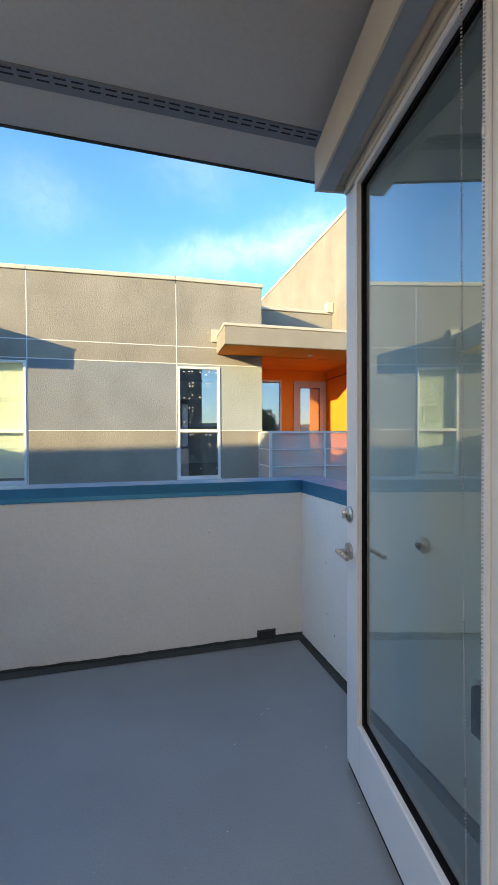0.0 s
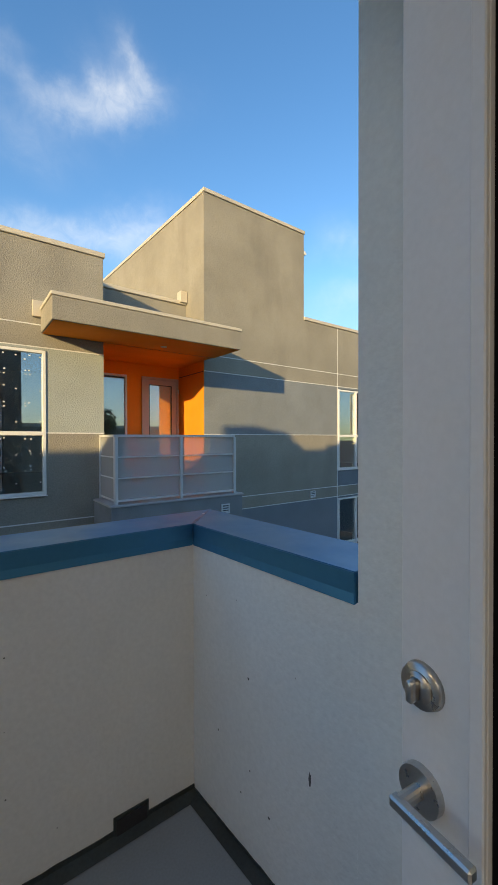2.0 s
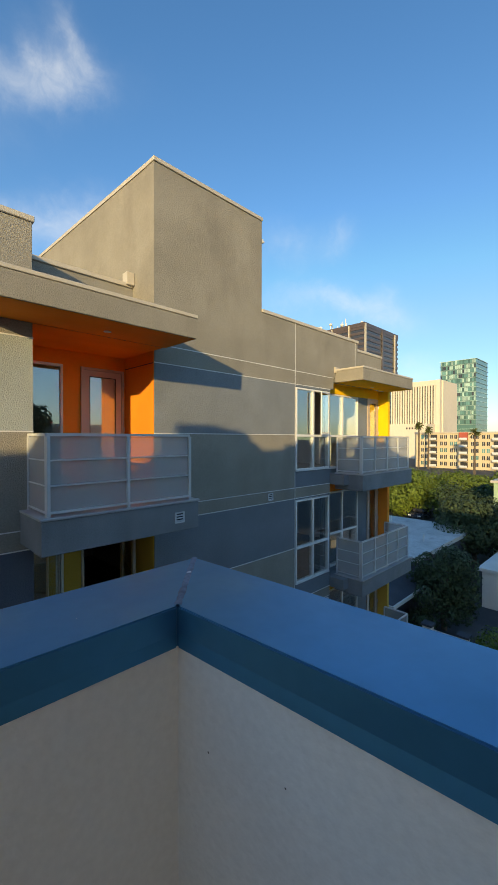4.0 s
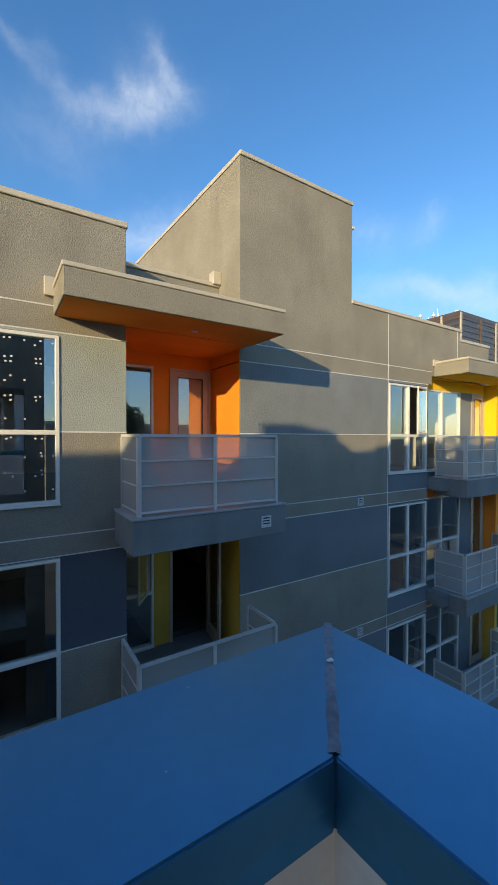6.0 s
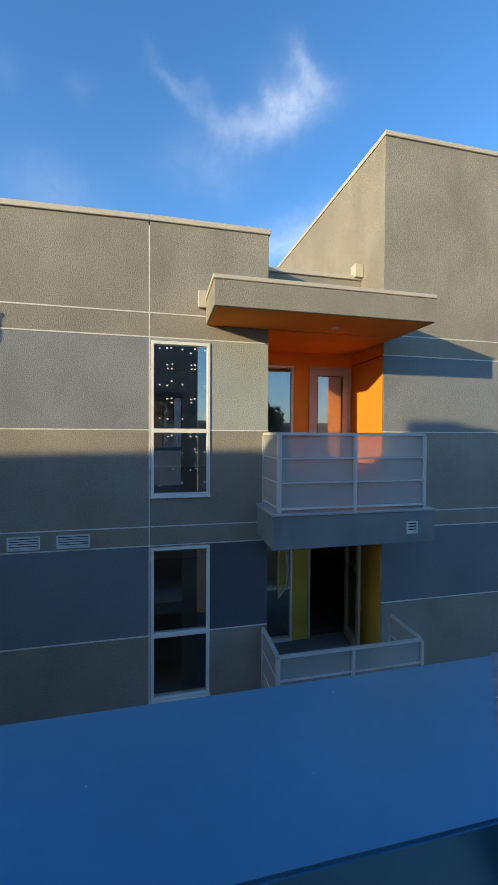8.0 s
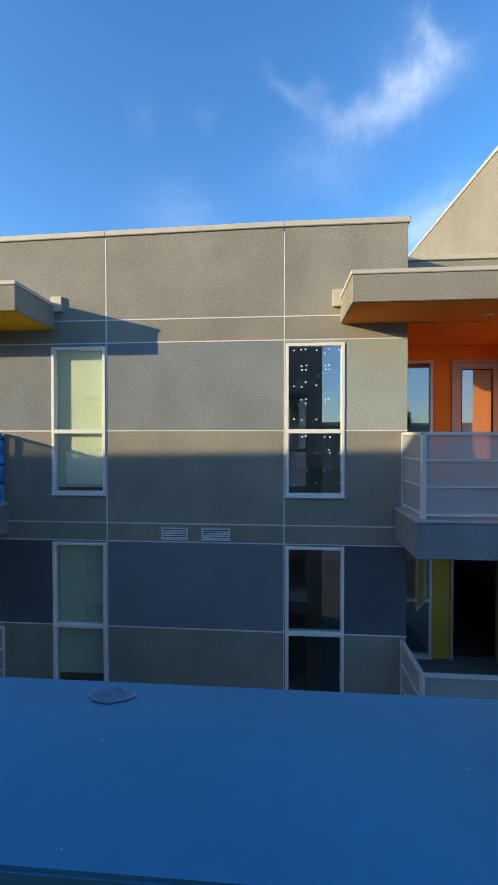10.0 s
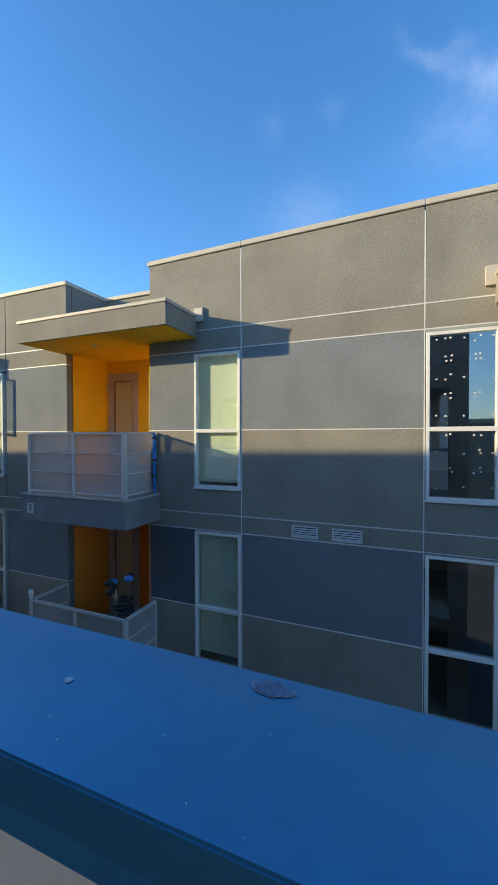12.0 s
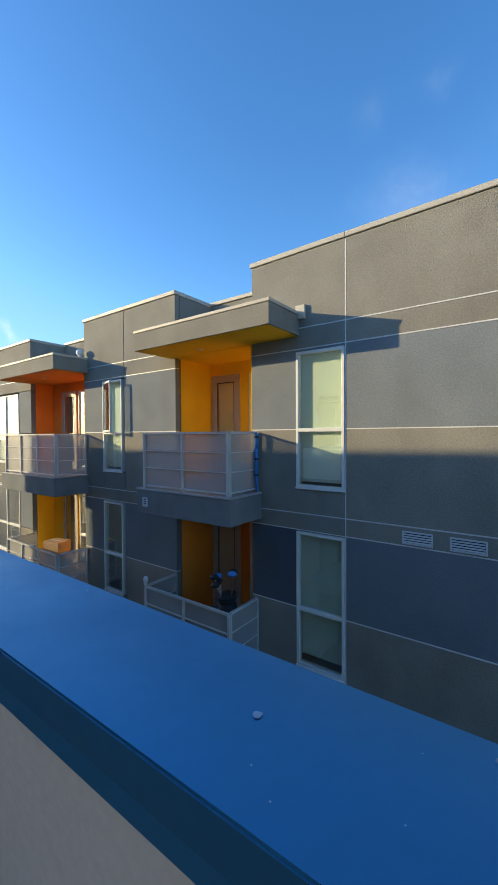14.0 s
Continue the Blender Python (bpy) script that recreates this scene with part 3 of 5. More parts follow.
# wall-mounted door stop
SX = east_x(1.565, IN)
stop = thing("door_stop", "satin nickel wall door stop with rubber bumper", "door stop")
bm = bmesh.new()
tube(bm, (SX, 1.565, 0.935), (SX - 0.010, 1.565, 0.935), 0.034, 0.034, 28)
tube(bm, (SX - 0.010, 1.565, 0.935), (SX - 0.028, 1.565, 0.935), 0.034, 0.020, 28)
part("base", bm, NICKEL, stop, "", True)
bm = bmesh.new()
tube(bm, (SX - 0.026, 1.565, 0.935), (SX - 0.036, 1.565, 0.935), 0.016, 0.013, 20)
part("bumper", bm, RUBBER, stop, "black rubber bumper", True)

# weatherproof outlet on the side wall
outlet = thing("outdoor_socket", "grey weatherproof socket cover on the side wall", "socket")
bm = bmesh.new()
OX = east_x(1.25, IN)
box(bm, OX - 0.045, OX, 1.19, 1.31, 0.35, 0.52, 0.010)
part("cover", bm, material("smoky_socket_plastic", (0.06, 0.065, 0.07), 0.25, vary=0.08), outlet)
boxpart("back_plate", (OX - 0.008, OX + 0.004, 1.18, 1.32, 0.34, 0.53), VENTM, outlet)

# dark flashing where the deck meets the parapet, with a torn upper line
bm = bmesh.new()


def ragged(bm, a, b, out, n, base, amp, seed):
    a, b, out = Vector(a), Vector(b), Vector(out)
    prev = None
    for i in range(n + 1):
        c = a.lerp(b, i / n)
        h = base + amp * noise.noise((i * 0.35 + seed, seed, 0)) + amp * 0.6 * noise.noise((i * 1.4, seed, 4))
        pts = [bm.verts.new(c + out * 0.045 + Vector((0, 0, 0.003))), bm.verts.new(c + out * 0.004 + Vector((0, 0, h * 0.55))), bm.verts.new(c + out * 0.004 + Vector((0, 0, max(h, 0.006)))), bm.verts.new(c + Vector((0, 0, max(h, 0.006))))]
        if prev:
            for k in range(3):
                bm.faces.new((prev[k], pts[k], pts[k + 1], prev[k + 1]))
        prev = pts


ragged(bm, (LEFT, north_y(LEFT, IN), 0), (*corner_at(IN, IN), 0), (0, -1, 0), 160, 0.034, 0.006, 1.7)
ragged(bm, (east_x(0.72, IN), 0.72, 0), (*corner_at(IN, IN), 0), (-1, 0, 0), 80, 0.020, 0.006, 5.1)
structure("baseboard", bm, DECKEDGE, "dark coated flashing along the foot of the parapet", "flashing")
SY = north_y(1.97, IN)
scup = tagged(boxpart("scupper", (1.905, 2.035, SY - 0.006, SY + 0.02, 0.004, 0.080), DECKEDGE), "dark rough-edged drain scupper in the parapet", "drain")
boxpart("opening", (1.914, 2.026, SY - 0.010, SY - 0.005, 0.006, 0.070), VENTDARK, scup, "black drain hole")

# the own building stands turned a little against the facing one
OWN_TURN = Matrix.Translation((PX, PY, 0)) @ pose(0, 0, 0, 0, 0, 1.75) @ Matrix.Translation((-PX, -PY, 0))
for ob in list(scene.objects):
    if ob.parent is None and ob.type in ("MESH", "EMPTY") and ob is not door:
        ob.matrix_world = OWN_TURN @ ob.matrix_basis

# ---- the facing apartment building ----
YL, YR, F, GZ = 8.45, 8.78, 3.12, -9.0
apt = thing("apartment_building", "taupe and slate stucco apartment building with orange and yellow balcony recesses", "apartment building")


def panel(x0, x1, z0, z1, y, mat, name="wall_panel"):
    bm = bmesh.new()
    box(bm, x0 + 0.008, x1 - 0.008, y, y + 0.14, z0 + 0.008, z1 - 0.008, 0.006)
    return part(name, bm, mat, apt)


def cut_panel(xs, zs, hole, y, mat):
    """A panel with one corner cut away for a window."""
    bm = bmesh.new()
    lattice(bm, [xs[0] + 0.008, xs[1], xs[2] - 0.008], [zs[0] + 0.008, zs[1], zs[2] - 0.008], {hole}, y, y + 0.14)
    return part("wall_panel", bm, mat, apt)


def hstrip(x0, x1, z, y):
    boxpart("reveal", (x0, x1, y - 0.006, y + 0.10, z - 0.009, z + 0.009), REVEAL, apt)


def vstrip(x, z0, z1, y):
    boxpart("reveal", (x - 0.009, x + 0.009, y - 0.004, y + 0.10, z0, z1), REVEAL, apt)


def levels(k):
    return [v - F * k for v in (2.92, 1.53, 0.07, -0.22)]


def coping(x0, x1, y0, y1, z, name="coping"):
    bm = bmesh.new()
    box(bm, x0, x1, y0, y1, z - 0.085, z, 0.008)
    return part(name, bm, COPING, apt)


def window(x0, x1, z0, z1, y, mid=None, cols=1, blind=None, blind_low=0.0, open_pane=0, setback=0.02, stickers=False):
    """A vinyl window: frame, mullions, one pane per light, and the blind inside."""
    w = 0.05
    bm = bmesh.new()
    ya, yb = y - setback, y + 0.10
    cx = [x0 + (x1 - x0) * i / cols for i in range(cols + 1)]
    gx = [x0, x0 + w]
    for c in cx[1:-1]:
        gx += [c - 0.035, c + 0.035]
    gx += [x1 - w, x1]
    gz = [z0, z0 + w] + ([mid - 0.032, mid + 0.032] if mid else []) + [z1 - w, z1]
    lattice(bm, gx, gz, {(i, j) for i in range(1, len(gx) - 1, 2) for j in range(1, len(gz) - 1, 2)}, ya, yb)
    edges = [e for e in bm.edges if not e.is_boundary and e.calc_face_angle(0) > 1]
    bmesh.ops.bevel(bm, geom=edges, offset=0.005, segments=1, affect="EDGES")
    win = part("window", bm, VINYL, apt, "white vinyl window frame")
    box_sill = bmesh.new()
    box(box_sill, x0 - 0.012, x1 + 0.012, y - setback - 0.018, y + 0.01, z0 - 0.022, z0 - 0.001, 0.004)
    part("sill", box_sill, VINYL, win)
    zs = [z0 + w, (mid - 0.032), (mid + 0.032), z1 - w] if mid else [z0 + w, z1 - w]
    for i in range(cols):
        a = cx[i] + (w if i == 0 else 0.035)
        b = cx[i + 1] - (w if i == cols - 1 else 0.035)
        for j in range(0, len(zs), 2):
            if open_pane and i == cols - 1 and j == len(zs) - 2:
                bm = bmesh.new()   # casement swung outwards
                L = b - a
                lattice(bm, [0, 0.04, L - 0.04, L], [zs[j], zs[j] + 0.04, zs[j + 1] - 0.04, zs[j + 1]], {(1, 1)}, -0.03, 0.0)
                hinge = pose(a, ya, 0, 0, 0, -open_pane) if open_pane > 0 else pose(b, ya, 0, 0, 0, -open_pane) @ Matrix.Translation((-L, 0, 0))
                bmesh.ops.transform(bm, matrix=hinge, verts=bm.verts)
                sash = part("sash", bm, VINYL, win, "white casement sash standing open")
                bm = bmesh.new()
                box(bm, 0.04, L - 0.04, -0.018, -0.012, zs[j] + 0.04, zs[j + 1] - 0.04)
                bmesh.ops.transform(bm, matrix=hinge, verts=bm.verts)
                part("pane", bm, GLASS, win)
            else:
                boxpart("pane", (a, b, y + 0.012, y + 0.018, zs[j], zs[j + 1]), GLASS, win).visible_shadow = False
    if blind:
        boxpart("blind", (x0 + w, x1 - w, y + 0.105, y + 0.110, z0 + w + blind_low, z1 - w), blind, win, "pale drawn roller blind")
    if stickers:
        rnd = random.Random(4)
        bm = bmesh.new()
        for row in range(9):
            z = z1 - 0.14 - row * 0.255
            for c in (x0 + 0.27, x0 + 0.62):
                for dx, dz in ((-0.035, 0.03), (0.03, 0.035), (-0.03, -0.03), (0.035, -0.025)):
                    if rnd.random() < (0.9 if row % 2 else 0.25):
                        u, v = c + dx + rnd.uniform(-.01, .01), z + dz + rnd.uniform(-.01, .01)
                        box(bm, u, u + 0.026, y + 0.004, y + 0.010, v, v + 0.022)
            for c in (x0 + 0.12, x0 + 0.46, x0 + 0.80):
                if row % 2 == 0:
                    v = z + rnd.uniform(-.03, .03)
                    box(bm, c, c + 0.024, y + 0.004, y + 0.010, v, v + 0.02)
        tagged(part("stickers", bm, WHITEPL, win, "small white stickers in clusters on the glass"), kind="stuff")
    return win


def louvre(x0, x1, z0, z1, y, slats=4):
    bm = bmesh.new()
    lattice(bm, [x0, x0 + 0.02, x1 - 0.02, x1], [z0, z0 + 0.02, z1 - 0.02, z1], {(1, 1)}, y - 0.025, y + 0.02)
    v = part("wall_vent", bm, VENTM, apt, "grey louvred wall vent")
    boxpart("backing", (x0 + 0.02, x1 - 0.02, y - 0.004, y - 0.001, z0 + 0.02, z1 - 0.02), VENTDARK, v)
    for i in range(slats):
        z = z0 + 0.03 + (z1 - z0 - 0.05) * i / slats
        bm = bmesh.new()
        vs = [bm.verts.new(p) for p in ((x0 + 0.02, y - 0.024, z), (x1 - 0.02, y - 0.024, z), (x1 - 0.02, y - 0.004, z + 0.017), (x0 + 0.02, y - 0.004, z + 0.017), (x0 + 0.02, y - 0.020, z - 0.003), (x1 - 0.02, y - 0.020, z - 0.003), (x1 - 0.02, y - 0.002, z + 0.013), (x0 + 0.02, y - 0.002, z + 0.013))]
        for f in ((0, 1, 2, 3), (7, 6, 5, 4), (4, 5, 1, 0), (5, 6, 2, 1), (6, 7, 3, 2), (7, 4, 0, 3)):
            bm.faces.new([vs[i2] for i2 in f])
        part("slat", bm, VENTM, v)


def balcony(x0, x1, yf, yw, z, bays, rx0, rx1, left_open=False):
    """A slab with a pale lip and a rail of posts, bars and perforated sheets. z is the slab's top."""
    bm = bmesh.new()
    box(bm, x0, x1, yf, yw, z - 0.50, z - 0.035, 0.008)
    slab = part("balcony", bm, CONCRETE, apt, "grey stucco balcony slab with a perforated metal rail")
    bm = bmesh.new()
    box(bm, x0 - 0.015, x1 + 0.015, yf - 0.02, yw, z - 0.034, z, 0.006)
    part("slab_lip", bm, SLABTOP, slab)
    zt, zb = z + 1.12, z + 0.055
    yr = yf + 0.075

    def run(a, b, n):
        a, b = Vector(a), Vector(b)
        d = (b - a) / n
        for i in range(n + 1):
            c = a + d * i
            boxpart("post", (c.x - 0.022, c.x + 0.022, c.y - 0.022, c.y + 0.022, z, zt - 0.041), RAIL, slab)
        hx, hy = (0.0, 0.014) if abs(d.x) > abs(d.y) else (0.014, 0.0)
        for zz, hh in ((zt - 0.02, 0.02), (zb, 0.016), (zb + 0.36, 0.010), (zb + 0.70, 0.010)):
            k = 1.6 if zz > z + 1 else 1.0
            boxpart("bar", (min(a.x, b.x) - hx * k, max(a.x, b.x) + hx * k, min(a.y, b.y) - hy * k, max(a.y, b.y) + hy * k, zz - hh, zz + hh), RAIL, slab)
        for i in range(n):
            p, q = a + d * i, a + d * (i + 1)
            u = d.normalized() * 0.022
            p, q = p + u, q - u
            off = 0.004
            boxpart("mesh_panel", (min(p.x, q.x) - (off if hx else 0), max(p.x, q.x) + (off if hx else 0), min(p.y, q.y) + 0.018 * (0 if hx else 1), max(p.y, q.y) + (0.018 + off) * (0 if hx else 1), zb + 0.017, zt - 0.041), MESH, slab, "perforated grey sheet")
    run((rx0, yr, 0), (rx1, yr, 0), bays)
    run((rx0, yr + 0.05, 0), (rx0, yw - 0.03, 0), 1)
    run((rx1, yr + 0.05, 0), (rx1, yw - 0.03, 0), 1)
    return slab


def canopy(x0, x1, yf, yw, soffit_mat, lights, zb=3.14, zt=3.50):
    bm = bmesh.new()
    box(bm, x0, x1, yf, yw, zb + 0.012, zt, 0.008)
    can = part("canopy", bm, TAUPE, apt, "taupe stucco canopy with cream coping and coloured soffit")
    boxpart("soffit", (x0 + 0.03, x1 - 0.03, yf + 0.03, yw, zb + 0.006, zb + 0.011), soffit_mat, can, "painted canopy soffit")
    bm = bmesh.new()
    box(bm, x0 - 0.015, x1 + 0.015, yf - 0.015, yw, zt + 0.001, zt + 0.06, 0.008)
    part("coping", bm, COPING, can)
    for lx, ly in lights:
        bm = bmesh.new()
        tube(bm, (lx, ly, zb - 0.008), (lx, ly, zb), 0.055, 0.062, 20)
        part("downlight", bm, WHITEPL, can, "round recessed downlight")
    return can


def glazed_door(x0, x1, z0, z1, y, frame_mat, blind=None, hinge_right=True, swing=0):
    bm = bmesh.new()
    w = 0.05
    lattice(bm, [x0, x0 + w, x1 - w, x1], [z0, z1 - w, z1], {(1, 0)}, y - 0.03, y + 0.08)
    dr = part("door", bm, frame_mat, apt, "tan-framed glazed balcony door")
    a, b, c, d = x0 + w + 0.004, x1 - w - 0.004, z0 + 0.01, z1 - w - 0.004
    bm = bmesh.new()
    s = 0.12
    lattice(bm, [a, a + s, b - s, b], [c, c + 0.24, d - s, d], {(1, 1)}, y - 0.015, y + 0.03)
    turn = Matrix.Translation((b, y, 0)) @ pose(0, 0, 0, 0, 0, swing) @ Matrix.Translation((-b, -y, 0))
    bmesh.ops.transform(bm, matrix=turn, verts=bm.verts)
    leaf = part("leaf", bm, frame_mat, dr, "leaf standing open" if swing else "")
    if swing:
        bm = bmesh.new()
        box(bm, a + s, b - s, y + 0.004, y + 0.010, c + 0.24, d - s)
        bmesh.ops.transform(bm, matrix=turn, verts=bm.verts)
        part("pane", bm, GLASS, dr)
        bm = bmesh.new()
        tube(bm, (a + 0.06, y - 0.05, z0 + 0.92), (a + 0.06, y + 0.06, z0 + 0.92), 0.012, 0.012, 10)
        box(bm, a + 0.05, a + 0.16, y - 0.06, y - 0.045, z0 + 0.91, z0 + 0.93)
        bmesh.ops.transform(bm, matrix=turn, verts=bm.verts)
        part("door_handle", bm, NICKEL, dr)
        return dr
    bm = bmesh.new()
    for p, q, r, t in ((a + s, a + s + 0.012, c + 0.24, d - s), (b - s - 0.012, b - s, c + 0.24, d - s), (a + s, b - s, d - s - 0.012, d - s)):
        box(bm, p, q, y - 0.018, y - 0.0152, r, t)
    part("glazing_bead", bm, GASKET, dr)
    boxpart("pane", (a + s, b - s, y + 0.004, y + 0.010, c + 0.24, d - s), GLASS, dr).visible_shadow = False
    if blind:
        boxpart("blind", (a + s, b - s, y + 0.034, y + 0.038, c + 0.24, d - s), blind, dr, "pale drawn door shade")
    hx = (a + 0.06) if hinge_right else (b - 0.06)
    bm = bmesh.new()
    tube(bm, (hx, y - 0.028, z0 + 0.92), (hx, y - 0.0152, z0 + 0.92), 0.03, 0.03, 14)
    box(bm, hx - 0.01, hx + 0.10 if hinge_right else hx + 0.01, y - 0.06, y - 0.045, z0 + 0.91, z0 + 0.93)
    tube(bm, (hx, y - 0.05, z0 + 0.92), (hx, y - 0.028, z0 + 0.92), 0.01, 0.01, 10)
    part("door_handle", bm, NICKEL, dr)
    xh = x1 - 0.01 if hinge_right else x0 + 0.01
    for zz in (z0 + 0.25, z0 + (z1 - z0) * 0.5, z1 - 0.3):
        bm = bmesh.new()
        tube(bm, (xh, y - 0.042, zz - 0.05), (xh, y - 0.042, zz + 0.05), 0.012, 0.012, 10)
        part("hinge", bm, NICKEL, dr)
    return dr


# left block: x from -2.96 to 3.565
LX0, LX1, C0, C1, A0, A1 = -2.96, 3.565, -2.0, -1.11, 1.735, 2.63
JA, JB = -1.095, 1.715
def climbing(ob):
    """Lifts the top of a roof piece of the left block towards the east."""
    for v in ob.data.vertices:
        if v.co.z > 4.3:
            v.co.z += 0.07 * min(1.0, max(0.0, (v.co.x - LX0) / 4.7))


for a, b in ((LX0, JA), (JA, JB), (JB, LX1)):
    climbing(panel(a, b, 3.28, 4.57, YL, TAUPE))
    panel(a, b, 2.92, 3.28, YL, TAUPE)
for k in range(3):
    t, m, b, c = levels(k)
    slate = SLATE if k == 0 else NAVY
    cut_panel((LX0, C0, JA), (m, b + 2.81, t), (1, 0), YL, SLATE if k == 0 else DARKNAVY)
    panel(JA, JB, m, t, YL, slate)
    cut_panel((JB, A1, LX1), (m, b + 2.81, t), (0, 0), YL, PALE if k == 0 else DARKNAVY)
    cut_panel((LX0, C0, JA), (b, b + 0.43, m), (1, 1), YL, TAUPE)
    panel(JA, JB, b, m, YL, TAUPE)
    cut_panel((JB, A1, LX1), (b, b + 0.43, m), (0, 1), YL, TAUPE)
    for p, q in ((LX0, JA), (JA, JB), (JB, LX1)):
        panel(p, q, c, b, YL, TAUPE)
    window(A0, A1, b + 0.45, b + 2.80, YL, m - 0.01, 1, None, stickers=(k == 0))
    window(C0, C1, b + 0.45, b + 2.80, YL, m - 0.01, 1, BLIND, 0.05 if k == 0 else 0.12)
    for z in (t, m, b, c) if k == 0 else (m, b, c):
        if z == m:
            hstrip(LX0, C0, z, YL), hstrip(JA, JB, z, YL), hstrip(A1, LX1, z, YL)
        else:
            hstrip(LX0, LX1, z, YL)
hstrip(LX0, LX1, 3.28, YL)
vstrip(JA, GZ, 4.57, YL)
vstrip(JB, GZ, 4.57, YL)
for a, b in ((LX0 - 0.02, JA), (JA + 0.004, JB), (JB + 0.004, LX1 + 0.02)):
    climbing(coping(a, b, YL - 0.03, YL + 0.35, 4.65))
for x0, x1 in ((-0.21, 0.21), (0.43, 0.88)):
    louvre(x0, x1, -0.185, 0.005, YL)
# side walls of the left block into the recesses and the parapets above
boxpart("side_wall", (LX1 - 0.14, LX1 - 0.001, YL + 0.142, 10.3, GZ, 4.635), TAUPE, apt)
boxpart("side_wall", (LX0 + 0.001, LX0 + 0.14, YL + 0.142, 10.3, GZ, 4.57), TAUPE, apt)
coping(LX1 - 0.24, LX1 + 0.02, YL + 0.352, 13.0, 4.72)
coping(LX0 - 0.02, LX0 + 0.24, YL + 0.352, 13.0, 4.65)

# right block with the stair tower: x from 5.80
RX0, RX1, TX1, TTOP, RTOP = 5.80, 11.87, 8.84, 6.91, 4.66
JR, W0, W1 = 10.17, 10.20, 11.80
bm = bmesh.new()
lattice(bm, [RX0, TX1, JR - 0.008], [3.288, RTOP - 0.08, TTOP - 0.08], {(1, 1)}, YR, YR + 0.14)
part("wall_panel", bm, TAUPE, apt)
panel(JR, 13.46, 3.28, RTOP - 0.08, YR, TAUPE)
panel(RX0, JR, 2.92, 3.28, YR, TAUPE)
panel(JR, 12.05, 2.92, 3.28, YR, TAUPE)
for k in range(3):
    t, m, b, c = levels(k)
    panel(RX0, JR, m, t, YR, SLATE if k == 0 else NAVY)
    panel(RX0, JR, b, m, YR, TAUPE)
    panel(RX0, JR, c, b, YR, TAUPE)
    panel(JR, RX1, c, b, YR, TAUPE)
    panel(JR, RX1, b, b + 0.45, YR, NAVY)
    panel(W1, RX1, b + 0.45, t, YR, NAVY, "wall_trim")
    panel(JR, W1, b + 2.78, t, YR, NAVY, "wall_trim")
    window(W0, W1, b + 0.47, b + 2.77, YR, m - 0.02, 2, None, open_pane=-16 if k == 0 else 0)
    for z in (t, m, b, c) if k == 0 else (m, b, c):
        hstrip(RX0, JR if z == m else RX1, z, YR)
    louvre(9.08, 9.26, c + 0.06, c + 0.24, YR, 3)
hstrip(RX0, 12.05, 3.28, YR)
vstrip(JR, GZ, RTOP - 0.085, YR)


def rising(name, dims, mat, rise):
    """A block whose top climbs towards the back."""
    bm = bmesh.new()
    box(bm, *dims)
    mid = (dims[2] + dims[3]) / 2
    for v in bm.verts:
        if v.co.y > mid and v.co.z > (dims[4] + dims[5]) / 2 or (v.co.y > mid and dims[5] - dims[4] < 0.3):
            v.co.z += rise
    return part(name, bm, mat, apt)


RISE = 0.42
rising("side_wall", (RX0, RX0 + 0.14, YR + 0.142, 16.5, 3.20, TTOP - 0.085), TAUPE, RISE)
rising("side_wall", (TX1 - 0.14, TX1, YR + 0.142, 16.5, RTOP, TTOP - 0.085), TAUPE, RISE)
boxpart("side_wall", (RX0, TX1, 16.5, 16.64, 3.2, TTOP + RISE - 0.085), TAUPE, apt)
coping(RX0 - 0.02, TX1 + 0.02, YR - 0.03, YR + 0.3, TTOP)
rising("coping", (RX0 - 0.02, RX0 + 0.24, YR + 0.302, 16.66, TTOP - 0.085, TTOP), COPING, RISE)
rising("coping", (TX1 - 0.24, TX1 + 0.02, YR + 0.302, 16.66, TTOP - 0.085, TTOP), COPING, RISE)
coping(TX1 + 0.001, 13.48, YR - 0.03, YR + 0.35, RTOP)
boxpart("tower_roof", (RX0 + 0.15, TX1 - 0.15, YR + 0.15, 16.49, TTOP - 0.4, TTOP - 0.25), TAUPE, apt)
# small cream flashings where the canopies meet the wall
bm = bmesh.new()
box(bm, 2.44, 2.60, YL - 0.06, YL, 3.40, 3.66, 0.006)
part("flashing", bm, COPING, apt)
bm = bmesh.new()
box(bm, -1.98, -1.80, YL - 0.06, YL, 3.42, 3.66, 0.006)
part("flashing", bm, COPING, apt)
bm = bmesh.new()
box(bm, 5.62, 5.79, 9.52, 9.72, 4.60, 4.86, 0.006)
part("flashing", bm, COPING, apt)


